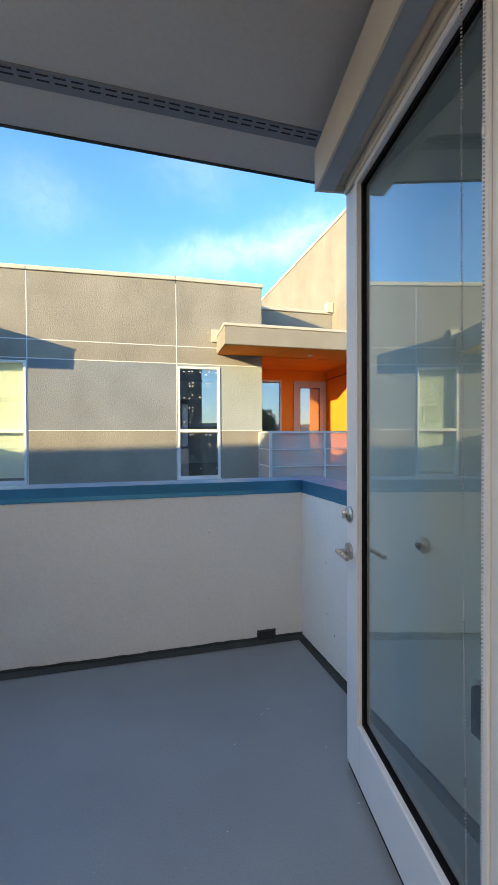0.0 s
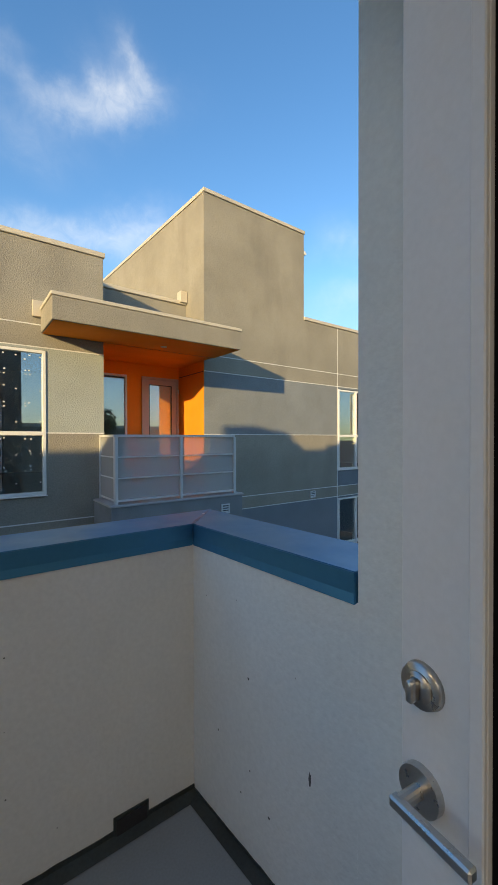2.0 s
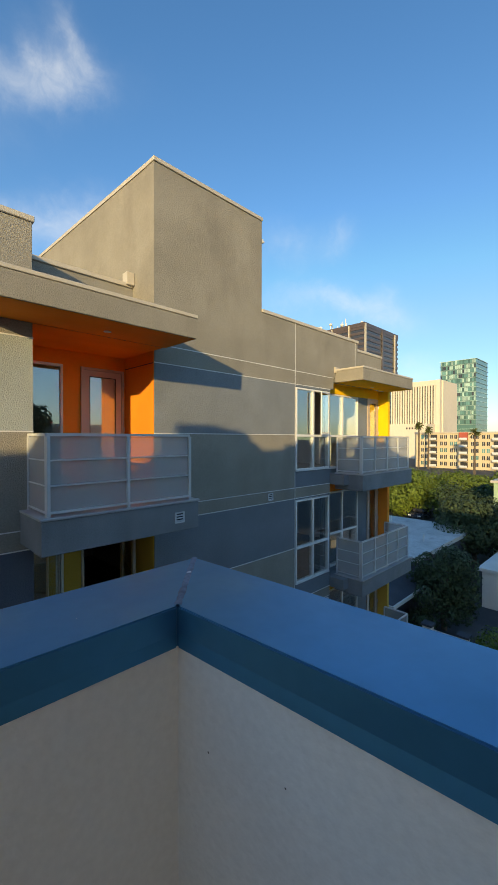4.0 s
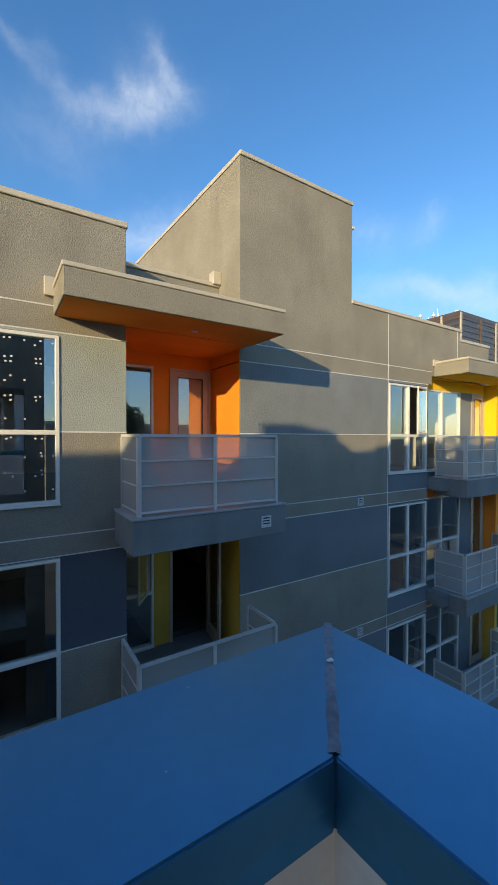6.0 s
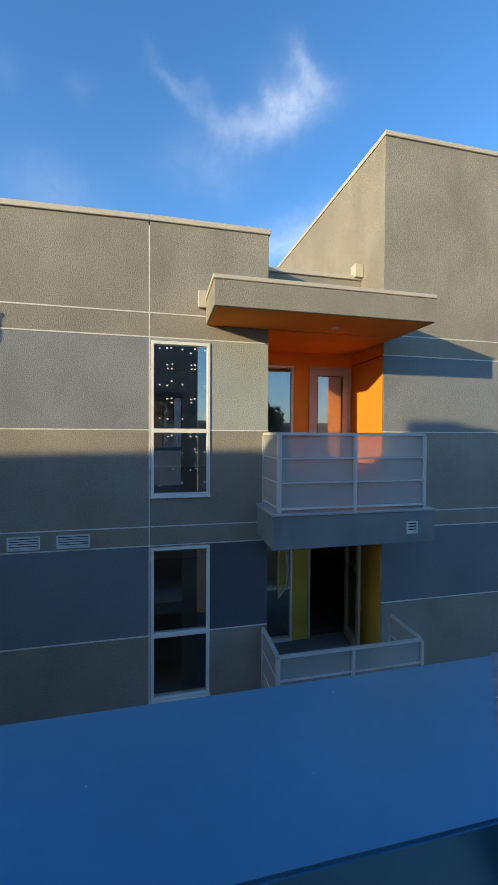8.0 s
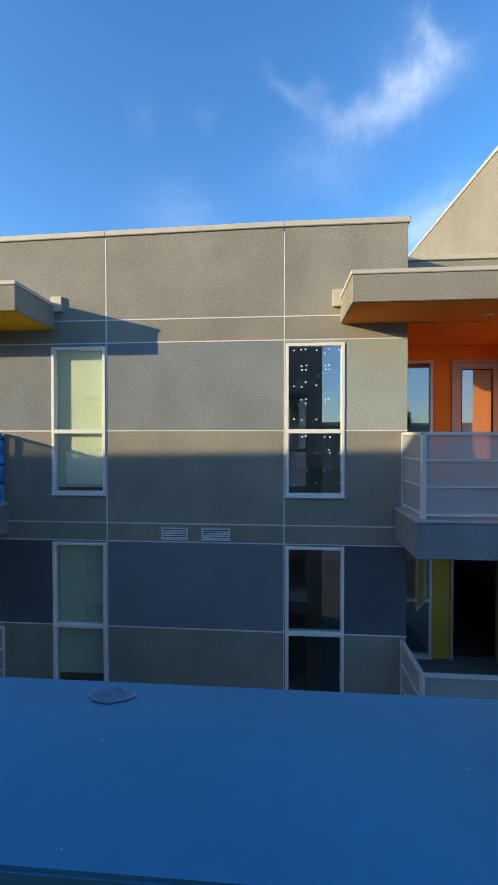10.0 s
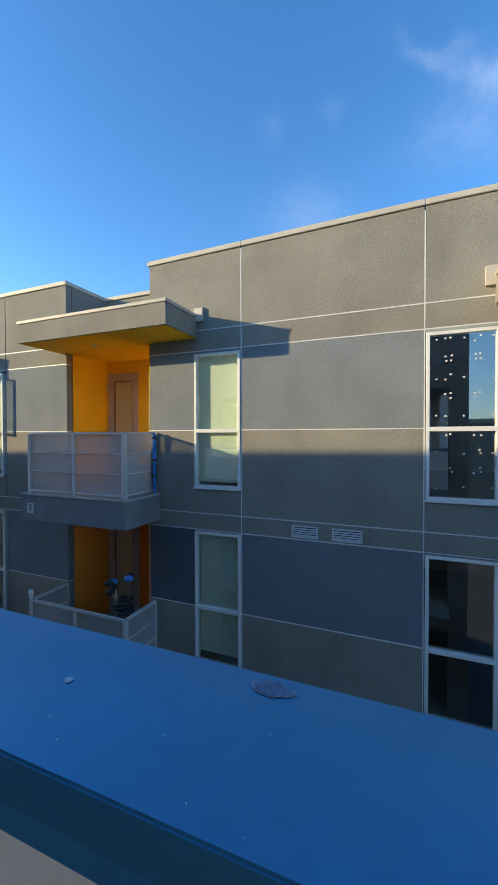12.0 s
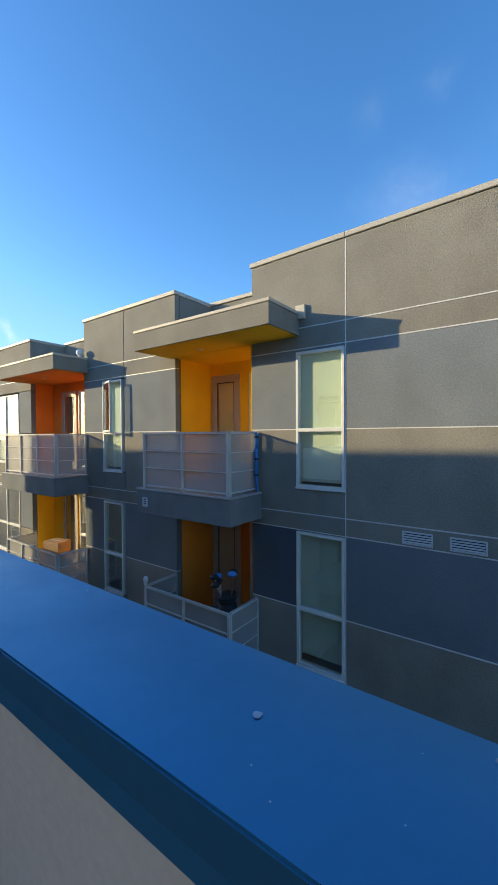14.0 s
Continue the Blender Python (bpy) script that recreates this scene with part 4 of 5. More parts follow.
def recess(x0, x1, yb, mats, door_x, win_x, hinge_right, back_top=4.57, floors=3, blind=None, lit_wall_left=False):
    """A balcony recess: coloured side and back walls, floors, a door and a window on each floor."""
    for k in range(floors):
        mat = mats[k % len(mats)]
        z0 = 0.38 - F * k
        z1 = z0 + 2.76 + (0.0 if k else 0.0)
        d0, d1 = door_x
        w0, w1 = win_x
        zt = z0 + 2.48
        xs = sorted(((d0, d1), (w0, w1)))
        cuts = [x0, xs[0][0], xs[0][1], xs[1][0], xs[1][1], x1]
        for a, b in ((cuts[0], cuts[1]), (cuts[2], cuts[3]), (cuts[4], cuts[5])):
            if b - a > 0.02:
                boxpart("recess_wall", (a, b, yb, yb + 0.12, z0, zt), mat, apt, "painted back wall of the recess")
        boxpart("recess_wall", (x0, x1, yb, yb + 0.12, zt, z1), mat, apt, "painted back wall of the recess")
        boxpart("recess_side", (x1 - 0.012, x1 - 0.002, (YL if x1 < 4 else YR) + 0.002, yb - 0.002, z0, z1), mat, apt, "painted side wall of the recess")
        boxpart("recess_side", (x0 + 0.002, x0 + 0.012, YL + 0.145, yb - 0.002, z0, z1), mat, apt, "painted side wall of the recess")
        boxpart("joint", (x1 - 0.016, x1 - 0.0121, (YL if x1 < 4 else YR) + 0.004, yb - 0.004, z0 + 2.52, z0 + 2.535), VENTDARK, apt)
        boxpart("recess_floor", (x0, x1, YL - 0.001, yb + 0.12, z0 - 0.34, z0 - 0.002), CONCRETE, apt)
        boxpart("recess_soffit", (x0, x1, YL + 0.001, yb + 0.12, z1 + 0.002, z1 + 0.012), mat, apt, "painted soffit")
        glazed_door(d0, d1, z0 + 0.002, zt, yb, TANFRAME, blind, hinge_right, 82 if (hinge_right and k == 1) else 0)
        window(w0, w1, z0 + 0.02, zt, yb, z0 + 1.1, 1, None)
    boxpart("recess_parapet", (x0, x1, 9.62, 9.76, 3.20, back_top), TAUPE, apt)
    coping(x0, x1, 9.58, 9.90, back_top + 0.08)
    boxpart("recess_roof", (x0, x1, YL + 0.01, 9.618, 3.20, 3.44), TAUPE, apt)


recess(LX1, RX0, 9.95, (ORANGE, OCHRE, ORANGE), (4.84, 5.75), (3.62, 4.50), True, blind=CREAMBLIND)
canopy(2.56, 5.88, 7.50, YL, ORANGE, [(4.55, 8.10)])
boxpart("recess_lintel", (LX1, 5.88, YL + 0.001, YL + 0.02, 3.142, 3.50), TAUPE, apt)
for k in range(3):
    balcony(3.38, 5.91, 7.50, YL, 0.38 - F * k, 2, 3.49, 5.77)
louvre(5.42, 5.60, 0.02, 0.20, 7.50, 3)

# middle block to the west: x from -8.66 to -5.03
MX0, MX1, MW0, MW1, MJ = -8.66, -5.03, -7.78, -6.97, -6.88
for a, b in ((MX0, MJ), (MJ, MX1)):
    panel(a, b, 3.28, 4.55, YL, TAUPE)
    panel(a, b, 2.92, 3.28, YL, TAUPE)
for k in range(3):
    t, m, b, c = levels(k)
    panel(MX0, MW0, m, t, YL, SLATE if k == 0 else NAVY)
    panel(MJ, MX1, m, t, YL, SLATE if k == 0 else NAVY)
    panel(MX0, MW0, b, m, YL, TAUPE)
    panel(MJ, MX1, b, m, YL, TAUPE)
    panel(MW0, MJ, b, b + 0.45, YL, TAUPE)
    panel(MW0, MJ, b + 2.80, t, YL, TAUPE, "wall_trim")
    panel(MX0, MX1, c, b, YL, TAUPE)
    window(MW0, MW1, b + 0.46, b + 2.79, YL, m - 0.02, 1, BLIND if k == 0 else None, 0.06, open_pane=20 if k == 0 else 0)
    for z in (t, m, b, c) if k == 0 else (m, b, c):
        if z == m:
            hstrip(MX0, MW0, z, YL), hstrip(MJ, MX1, z, YL)
        else:
            hstrip(MX0, MX1, z, YL)
hstrip(MX0, MX1, 3.28, YL)
coping(MX0 - 0.02, MX1 + 0.02, YL - 0.03, YL + 0.35, 4.63)
boxpart("side_wall", (MX1 - 0.14, MX1 - 0.001, YL + 0.142, 10.3, GZ, 4.55), TAUPE, apt)
boxpart("side_wall", (MX0 + 0.001, MX0 + 0.14, YL + 0.142, 10.3, GZ, 4.55), TAUPE, apt)
coping(MX1 - 0.24, MX1 + 0.02, YL + 0.352, 13.0, 4.63)
coping(MX0 - 0.02, MX0 + 0.24, YL + 0.352, 13.0, 4.63)
recess(MX1, LX0, 9.60, (AMBER, ORANGE, AMBER), (-4.98, -4.12), (-3.86, -3.05), False, blind=CREAMBLIND)
canopy(-5.22, -1.94, 7.50, YL, AMBER, [(-4.0, 8.15)])
for k in range(3):
    balcony(-5.18, -2.74, 7.50, YL, 0.38 - F * k, 2, -5.03, -2.84)
louvre(-4.98, -4.84, 0.02, 0.20, 7.50, 3)

# far west block and its recess
NX1 = -11.75
panel(-18.0, NX1, 2.92, 4.50, YL, TAUPE)
for k in range(3):
    t, m, b, c = levels(k)
    panel(-12.6, NX1, m, t, YL, SLATE if k == 0 else NAVY)
    panel(-12.6, NX1, b, m, YL, TAUPE)
    panel(-18.0, NX1, c, b, YL, TAUPE)
    panel(-18.0, -12.6, b, b + 0.45, YL, TAUPE)
    panel(-18.0, -14.6, b + 0.45, t, YL, TAUPE)
    window(-14.6, -12.62, b + 0.46, b + 2.79, YL, m - 0.02, 2, BLIND if k == 0 else None, 0.06)
    hstrip(-18, NX1, b, YL)
    hstrip(-18, NX1, c, YL)
hstrip(-18, NX1, 3.28, YL)
coping(-18.0, NX1 + 0.02, YL - 0.03, YL + 0.35, 4.58)
boxpart("side_wall", (NX1 - 0.14, NX1 - 0.001, YL + 0.142, 10.3, GZ, 4.50), TAUPE, apt)
coping(NX1 - 0.24, NX1 + 0.02, YL + 0.352, 13.0, 4.58)
recess(NX1, MX0, 9.15, (ORANGE, AMBER, ORANGE), (-11.1, -10.25), (-10.15, -9.25), False)
canopy(-11.9, -8.47, 7.50, YL, ORANGE, [(-10.2, 8.1)])
for k in range(3):
    balcony(-11.6, -8.50, 7.50, YL, 0.38 - F * k, 3, -11.45, -8.58)

# east end: set-back glazing, door and yellow fin
EY = 9.05
EX1 = 15.42
panel(12.05, 13.46, 3.15, 3.28, YR, TAUPE, "wall_trim")
boxpart("upper_wall", (13.461, 15.35, YR + 0.12, YR + 0.26, 3.5, 4.36), TAUPE, apt)
coping(13.46, 15.37, YR + 0.09, YR + 0.42, 4.44)
vstrip(13.30, 3.6, RTOP - 0.085, YR)
for k in range(3):
    t, m, b, c = levels(k)
    z0 = 0.38 - F * k
    mat = (AMBER, ORANGE, OCHRE)[k]
    window(12.00, 13.95, b + 0.42, b + 2.78, EY, m - 0.02, 2, None)
    boxpart("recess_wall", (RX1 - 0.02, 13.96, EY, EY + 0.12, z0 - 0.35, b + 0.41), NAVY, apt)
    boxpart("recess_wall", (RX1 - 0.02, 14.62, EY, EY + 0.12, b + 2.79, z0 + 2.77), mat, apt)
    boxpart("recess_wall", (13.97, 14.58, EY, EY + 0.12, z0 - 0.35, b + 2.785), SLATE if k == 0 else NAVY, apt)
    boxpart("recess_wall", (RX1 - 0.14, RX1 - 0.003, YR + 0.15, EY - 0.002, z0 - 0.35, z0 + 2.77), NAVY, apt)
    glazed_door(14.60, 15.36, z0, z0 + 2.48, EY, TANFRAME, None, True)
    boxpart("recess_wall", (14.62, EX1, EY, EY + 0.12, z0 + 2.485, z0 + 2.77), mat, apt)
    boxpart("fin_wall", (EX1 - 0.03, EX1 + 0.12, 8.66, EY + 0.12, z0 - 0.35, z0 + 2.77), mat, apt, "painted fin wall")
    boxpart("recess_soffit", (RX1, EX1, YR + 0.14, EY + 0.12, z0 + 2.771, z0 + 2.782), mat, apt)
    boxpart("recess_floor", (RX1, EX1, 8.3, EY + 0.12, z0 - 0.34, z0 - 0.04), CONCRETE, apt)
    balcony(12.13, 15.52, 7.83, YR, z0, 4, 12.22, 15.38)
canopy(12.13, 15.56, 7.83, YR, AMBER, [(13.9, 8.5)])
bm = bmesh.new()
box(bm, 12.06, 12.30, YR - 0.05, YR, 3.44, 3.62, 0.006)
part("flashing", bm, COPING, apt)

# shell: floors, back and end walls, roof close the rooms; slabs coloured dark as room shade
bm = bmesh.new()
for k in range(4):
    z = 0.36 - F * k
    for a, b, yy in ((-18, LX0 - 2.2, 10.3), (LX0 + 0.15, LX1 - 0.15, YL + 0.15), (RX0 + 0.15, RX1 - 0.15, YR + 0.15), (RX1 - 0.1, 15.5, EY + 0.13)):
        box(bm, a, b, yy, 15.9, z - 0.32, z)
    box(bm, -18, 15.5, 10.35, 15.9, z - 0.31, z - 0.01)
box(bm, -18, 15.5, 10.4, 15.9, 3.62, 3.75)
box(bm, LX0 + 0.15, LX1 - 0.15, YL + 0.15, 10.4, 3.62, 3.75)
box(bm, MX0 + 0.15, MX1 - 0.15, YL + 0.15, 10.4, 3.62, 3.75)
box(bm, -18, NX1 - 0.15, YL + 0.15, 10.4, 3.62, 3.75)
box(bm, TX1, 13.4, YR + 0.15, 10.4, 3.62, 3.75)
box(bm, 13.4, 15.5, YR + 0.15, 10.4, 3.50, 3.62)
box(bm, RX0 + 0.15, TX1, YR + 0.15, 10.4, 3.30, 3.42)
part("floor_slab", bm, ROOMSHADE, apt)
shell = [(-18, 15.56, 15.9, 16.05, GZ, 4.4), (-18.15, -18.0, YL, 16.05, GZ, 4.5), (15.45, 15.56, EY + 0.12, 15.9, GZ, 4.3)]
shell += [(x - 0.05, x + 0.05, 10.31, 15.9, GZ, 3.6) for x in (-10.2, -6.0, -4.0, -0.1, 1.2, 4.6, 7.6, 9.4, 12.0)]
shell += [(-0.05, 0.05, YL + 0.15, 10.31, GZ, 3.6), (RX0 + 2.5, RX0 + 2.6, YR + 0.15, 10.31, GZ, 3.3)]
for dims in shell:
    boxpart("inner_wall", dims, ROOM, apt)

# ---- ground ----
bm = bmesh.new()
box(bm, -1500, 2500, -1500, 2500, GZ - 0.3, GZ)
structure("ground", bm, GROUND, "dark asphalt ground of the street and yards", "ground")


# ---- things on the facing balconies ----
def folding_chair(x, y, z, turn, mat, label):
    c = thing("folding_chair", label, "chair", "chairs on the facing balconies")
    for sx in (-0.22, 0.22):
        bm = bmesh.new()
        tube(bm, (sx, -0.24, 0.0), (sx, 0.20, 0.92), 0.013, 0.013, 8)
        part("leg", bm, RAIL, c)
        bm = bmesh.new()
        tube(bm, (sx * 0.92, 0.24, 0.0), (sx * 0.92, -0.20, 0.46), 0.013, 0.013, 8)
        part("leg", bm, RAIL, c)
    bm = bmesh.new()
    box(bm, -0.21, 0.21, -0.22, 0.20, 0.43, 0.455, 0.010)
    part("seat", bm, mat, c)
    bm = bmesh.new()
    box(bm, -0.21, 0.21, -0.012, 0.012, 0.0, 0.40, 0.010)
    bmesh.ops.transform(bm, matrix=pose(0, 0.105, 0.53, -22, 0, 0), verts=bm.verts)
    part("backrest", bm, mat, c)
    c.matrix_world = pose(x, y, z, 0, 0, turn)
    return c


def round_table(x, y, z, r, h):
    t = thing("round_table", "small round grey metal balcony table", "table")
    bm = bmesh.new()
    tube(bm, (0, 0, h - 0.022), (0, 0, h), r, r, 32)
    part("tabletop", bm, RAIL, t)
    bm = bmesh.new()
    tube(bm, (0, 0, 0.02), (0, 0, h - 0.022), 0.045, 0.03, 14)
    part("column", bm, RAIL, t)
    bm = bmesh.new()
    tube(bm, (0, 0, 0), (0, 0, 0.02), r * 0.6, r * 0.55, 24)
    part("foot", bm, RAIL, t)
    t.location = (x, y, z)


folding_chair(3.95, 8.55, 0.38, 70, CHAIRM, "grey folding chair on the orange balcony")
round_table(4.40, 8.30, 0.38, 0.30, 0.73)
folding_chair(12.75, 8.42, 0.38, -150, CHAIRM, "grey folding chair on the yellow corner balcony")
folding_chair(13.5, 8.40, 0.38, 30, CHAIRM, "grey folding chair on the yellow corner balcony")
round_table(14.2, 8.35, 0.38, 0.28, 0.70)

# laundry bin and rolled umbrella on the yellow balcony
bin_ = thing("storage_tub", "white plastic tub heaped with linen on the yellow balcony", "tub")
bm = bmesh.new()
tube(bm, (0, 0, 0), (0, 0, 0.55), 0.17, 0.22, 24)
part("tub", bm, WHITEPL, bin_, "", True)
bm = bmesh.new()
rnd = random.Random(11)
for i in range(7):
    ball(bm, (rnd.uniform(-.12, .12), rnd.uniform(-.12, .12), 0.56 + rnd.uniform(0, .06)), 0.09, 2, (1.2, 1.0, 0.6))
part("linen", bm, WHITEPL, bin_, "crumpled pale linen", True)
bin_.location = (-3.12, 8.15, 0.38)
umb = thing("rolled_umbrella", "blue rolled umbrella with black straps tied to the rail post", "umbrella")
bm = bmesh.new()
prof = [(0.0, 0.012), (0.05, 0.022), (0.35, 0.032), (0.80, 0.036), (1.05, 0.030), (1.12, 0.012)]
for (za, ra), (zb, rb) in zip(prof, prof[1:]):
    tube(bm, (0, 0, za), (0, 0, zb), ra, rb, 12)
part("canopy_roll", bm, BLUEM, umb, "", True)
for z in (0.30, 0.60, 1.00):
    bm = bmesh.new()
    tube(bm, (0, 0, z), (0, 0, z + 0.035), 0.040, 0.040, 12)
    part("strap", bm, BLACKM, umb, "black strap")
umb.location = (-2.775, 8.33, 0.38)

# golf bag and dark cushions on the balcony below
bag = thing("golf_bag", "black golf bag with clubs and a blue cover", "golf bag")
bm = bmesh.new()
prof = [(0.0, 0.12), (0.08, 0.135), (0.45, 0.125), (0.80, 0.115), (0.86, 0.13), (0.90, 0.125)]
for (za, ra), (zb, rb) in zip(prof, prof[1:]):
    tube(bm, (0, 0, za), (0, 0, zb), ra, rb, 18)
part("bag_body", bm, BLACKM, bag, "", True)
bm = bmesh.new()
box(bm, -0.15, -0.10, -0.09, 0.09, 0.20, 0.55, 0.02)
part("pocket", bm, BLACKM, bag)
rnd = random.Random(5)
for i in range(6):
    a, tilt = rnd.uniform(0, 6.28), rnd.uniform(0.02, 0.09)
    p = Vector((0.07 * math.cos(a), 0.07 * math.sin(a), 0.86))
    q = p + Vector((math.cos(a) * tilt, math.sin(a) * tilt, 0.20 + rnd.uniform(0, 0.14)))
    bm = bmesh.new()
    tube(bm, p, q, 0.007, 0.007, 6)
    club = part("club", bm, NICKEL, bag)
    bm = bmesh.new()
    ball(bm, q, 0.05, 2, (1.3, 0.9, 0.8))
    part("club_cover", bm, (BLACKM, BLUEM, BLACKM)[i % 3], club, "", True)
strap_bm = bmesh.new()
for i in range(8):
    a0, a1 = math.pi * i / 8, math.pi * (i + 1) / 8
    tube(strap_bm, (0.13 + 0.09 * math.sin(a0), 0, 0.45 + 0.22 * -math.cos(a0)), (0.13 + 0.09 * math.sin(a1), 0, 0.45 + 0.22 * -math.cos(a1)), 0.018, 0.018, 6)
part("shoulder_strap", strap_bm, BLUEM, bag, "blue shoulder strap")
bag.matrix_world = pose(-3.10, 8.08, 0.38 - F, 4, -6, 20) @ Matrix.Scale(1.40, 4)
for i, (cx_, cy_, s_) in enumerate(((-3.75, 8.35, 0.30), (-4.35, 8.4, 0.26))):
    bm = bmesh.new()
    box(bm, cx_ - s_, cx_ + s_, cy_ - 0.22, cy_ + 0.22, 0.38 - F, 0.38 - F + 0.42 + 0.1 * i, 0.05)
    part("body", bm, BLACKM, thing("covered_box", "low black covered storage box on the lower balcony", "storage box"))
lampk = thing("post_lamp", "white bulb-shaped lamp clipped on the rail post", "lamp")
bm = bmesh.new()
ball(bm, (-5.03, 7.575, -1.50), 0.055, 2, (1, 1, 1.25))
tube(bm, (-5.03, 7.575, -1.62), (-5.03, 7.575, -1.55), 0.03, 0.04, 12)
part("bulb", bm, WHITEPL, lampk, "", True)
crate = thing("cardboard_box", "brown cardboard box on the lower west balcony", "box")
bm = bmesh.new()
box(bm, -0.30, 0.30, -0.22, 0.22, 0.0, 0.42, 0.006)
part("carton", bm, CARDBOARD, crate)
boxpart("tape", (-0.301, 0.301, -0.03, 0.03, 0.4205, 0.422), COPING, crate)
crate.matrix_world = pose(-9.75, 8.2, 0.38 - F + 0.75, 0, 0, 12)
stand = thing("side_table", "low grey side table under the cardboard box", "table")
boxpart("tabletop", (-10.15, -9.35, 7.9, 8.5, 0.38 - F + 0.71, 0.38 - F + 0.75), RAIL, stand)
for sx in (-10.1, -9.4):
    for sy in (7.95, 8.45):
        boxpart("leg", (sx - 0.02, sx + 0.02, sy - 0.02, sy + 0.02, 0.38 - F, 0.38 - F + 0.709), RAIL, stand)
spk = thing("flood_lamp", "small white flood lamp on the canopy roof", "lamp")
bm = bmesh.new()
ball(bm, (-8.60, 8.30, 3.70), 0.10, 2)
tube(bm, (-8.60, 8.30, 3.56), (-8.60, 8.30, 3.66), 0.05, 0.04, 12)
part("head", bm, WHITEPL, spk, "", True)
cam_ = thing("security_camera", "small white camera bracket on the tower edge", "camera")
bm = bmesh.new()
box(bm, TX1 + 0.001, TX1 + 0.09, YR + 0.02, YR + 0.10, 6.33, 6.42, 0.01)
tube(bm, (TX1 + 0.05, YR - 0.02, 6.33), (TX1 + 0.05, YR + 0.10, 6.33), 0.03, 0.03, 12)
part("body", bm, VENTM, cam_)
# casement swung open on the balcony below the orange recess
bm = bmesh.new()
lattice(bm, [0, 0.04, 0.62, 0.66], [-1.60, -1.56, -0.40, -0.36], {(1, 1)}, -0.03, 0.0)
sash = thing("open_sash", "dark-framed casement sash standing open", "window sash")
part("sash_frame", bm, TANFRAME, sash)
boxpart("pane", (0.04, 0.62, -0.018, -0.012, -1.56, -0.40), GLASS, sash)
sash.matrix_world = pose(4.42, 9.92, 0, 0, 0, -125)

# ---- marks on the own balcony ----
def blotch(name, c, r, axis, mat, label, seed, squash=0.6, n=18):
    bm = bmesh.new()
    vs = []
    for i in range(n):
        a = 2 * math.pi * i / n
        rr = r * (1 + 0.45 * noise.noise((math.cos(a) * 1.6 + seed, math.sin(a) * 1.6, seed)))
        u, v = rr * math.cos(a), rr * squash * math.sin(a)
        vs.append(bm.verts.new(Vector(c) + (Vector((u, v, 0)) if axis == "z" else Vector((0, u, v)) if axis == "x" else Vector((u, 0, v)))))
    bm.faces.new(vs)
    ob = part(name, bm, mat)
    ob.matrix_world = OWN_TURN
    return tagged(ob, label, "stain")


CHIP = material("bare_primer_chip", (0.075, 0.175, 0.300), 0.6, vary=0.25, scale=30, fine=120)
CHIPEDGE = material("pale_chip_rim", (0.26, 0.36, 0.47), 0.6, vary=0.2, scale=30, fine=120)
SPECK = material("white_paint_speck", (0.75, 0.75, 0.73), 0.6, vary=0.05)
SCUFF = material("dark_scuff", (0.10, 0.10, 0.10), 0.8, vary=0.3, scale=40, fine=200)
blotch("paint_chip", (1.394, 2.946, CAP_TOP + 0.0012), 0.032, "z", CHIPEDGE, "pale rim of a peeled patch on the blue cap", 2.0, 0.5)
blotch("paint_chip", (1.394, 2.946, CAP_TOP + 0.002), 0.0292, "z", CHIP, "peeled grey patch on the blue cap", 2.0, 0.5)
blotch("paint_chip", (1.124, 2.863, CAP_TOP + 0.0012), 0.007, "z", CHIPEDGE, "small pale chip on the blue cap", 4.0, 0.8)
rnd = random.Random(21)
for i in range(26):
    x = rnd.uniform(0.2, 2.2)
    y = north_y(x, rnd.uniform(0.01, CAP_W - 0.01))
    blotch("paint_speck", (x, y, CAP_TOP + 0.0008), rnd.uniform(0.0005, 0.0012), "z", SPECK if i % 3 else CHIP, "tiny speck on the blue cap", i, 0.8, 7)
blotch("paint_speck", (*(SEAM0 + d_seam * 0.58).to_2d(), CAP_TOP + 0.0045), 0.007, "z", SPECK, "white splash on the mitre sealant", 3.3, 0.7, 9)
for i in range(16):
    x, y = rnd.uniform(0.6, 2.0), rnd.uniform(0.9, 2.4)
    blotch("paint_speck", (x, y, 0.0012), rnd.uniform(0.001, 0.004), "z", SPECK, "small white paint drip on the deck", i + 50, 0.6, 8)
blotch("scuff_mark", (east_x(2.11, IN - 0.0015), 2.11, 0.45), 0.0055, "x", SCUFF, "dark scraped mark on the parapet", 7.0, 3.6)
for i in range(9):
    y = rnd.uniform(1.98, 2.65)
    blotch("scuff_mark", (east_x(y, IN - 0.0015), y, rnd.uniform(0.1, 0.9)), rnd.uniform(0.002, 0.006), "x", SCUFF, "small dark nick on the parapet", i, 0.9, 8)
for i in range(7):
    x = rnd.uniform(0.3, 2.1)
    blotch("scuff_mark", (x, north_y(x, IN - 0.0015), rnd.uniform(0.15, 0.85)), rnd.uniform(0.0015, 0.003), "y", SCUFF, "small dark nick on the parapet", i, 0.9, 8)

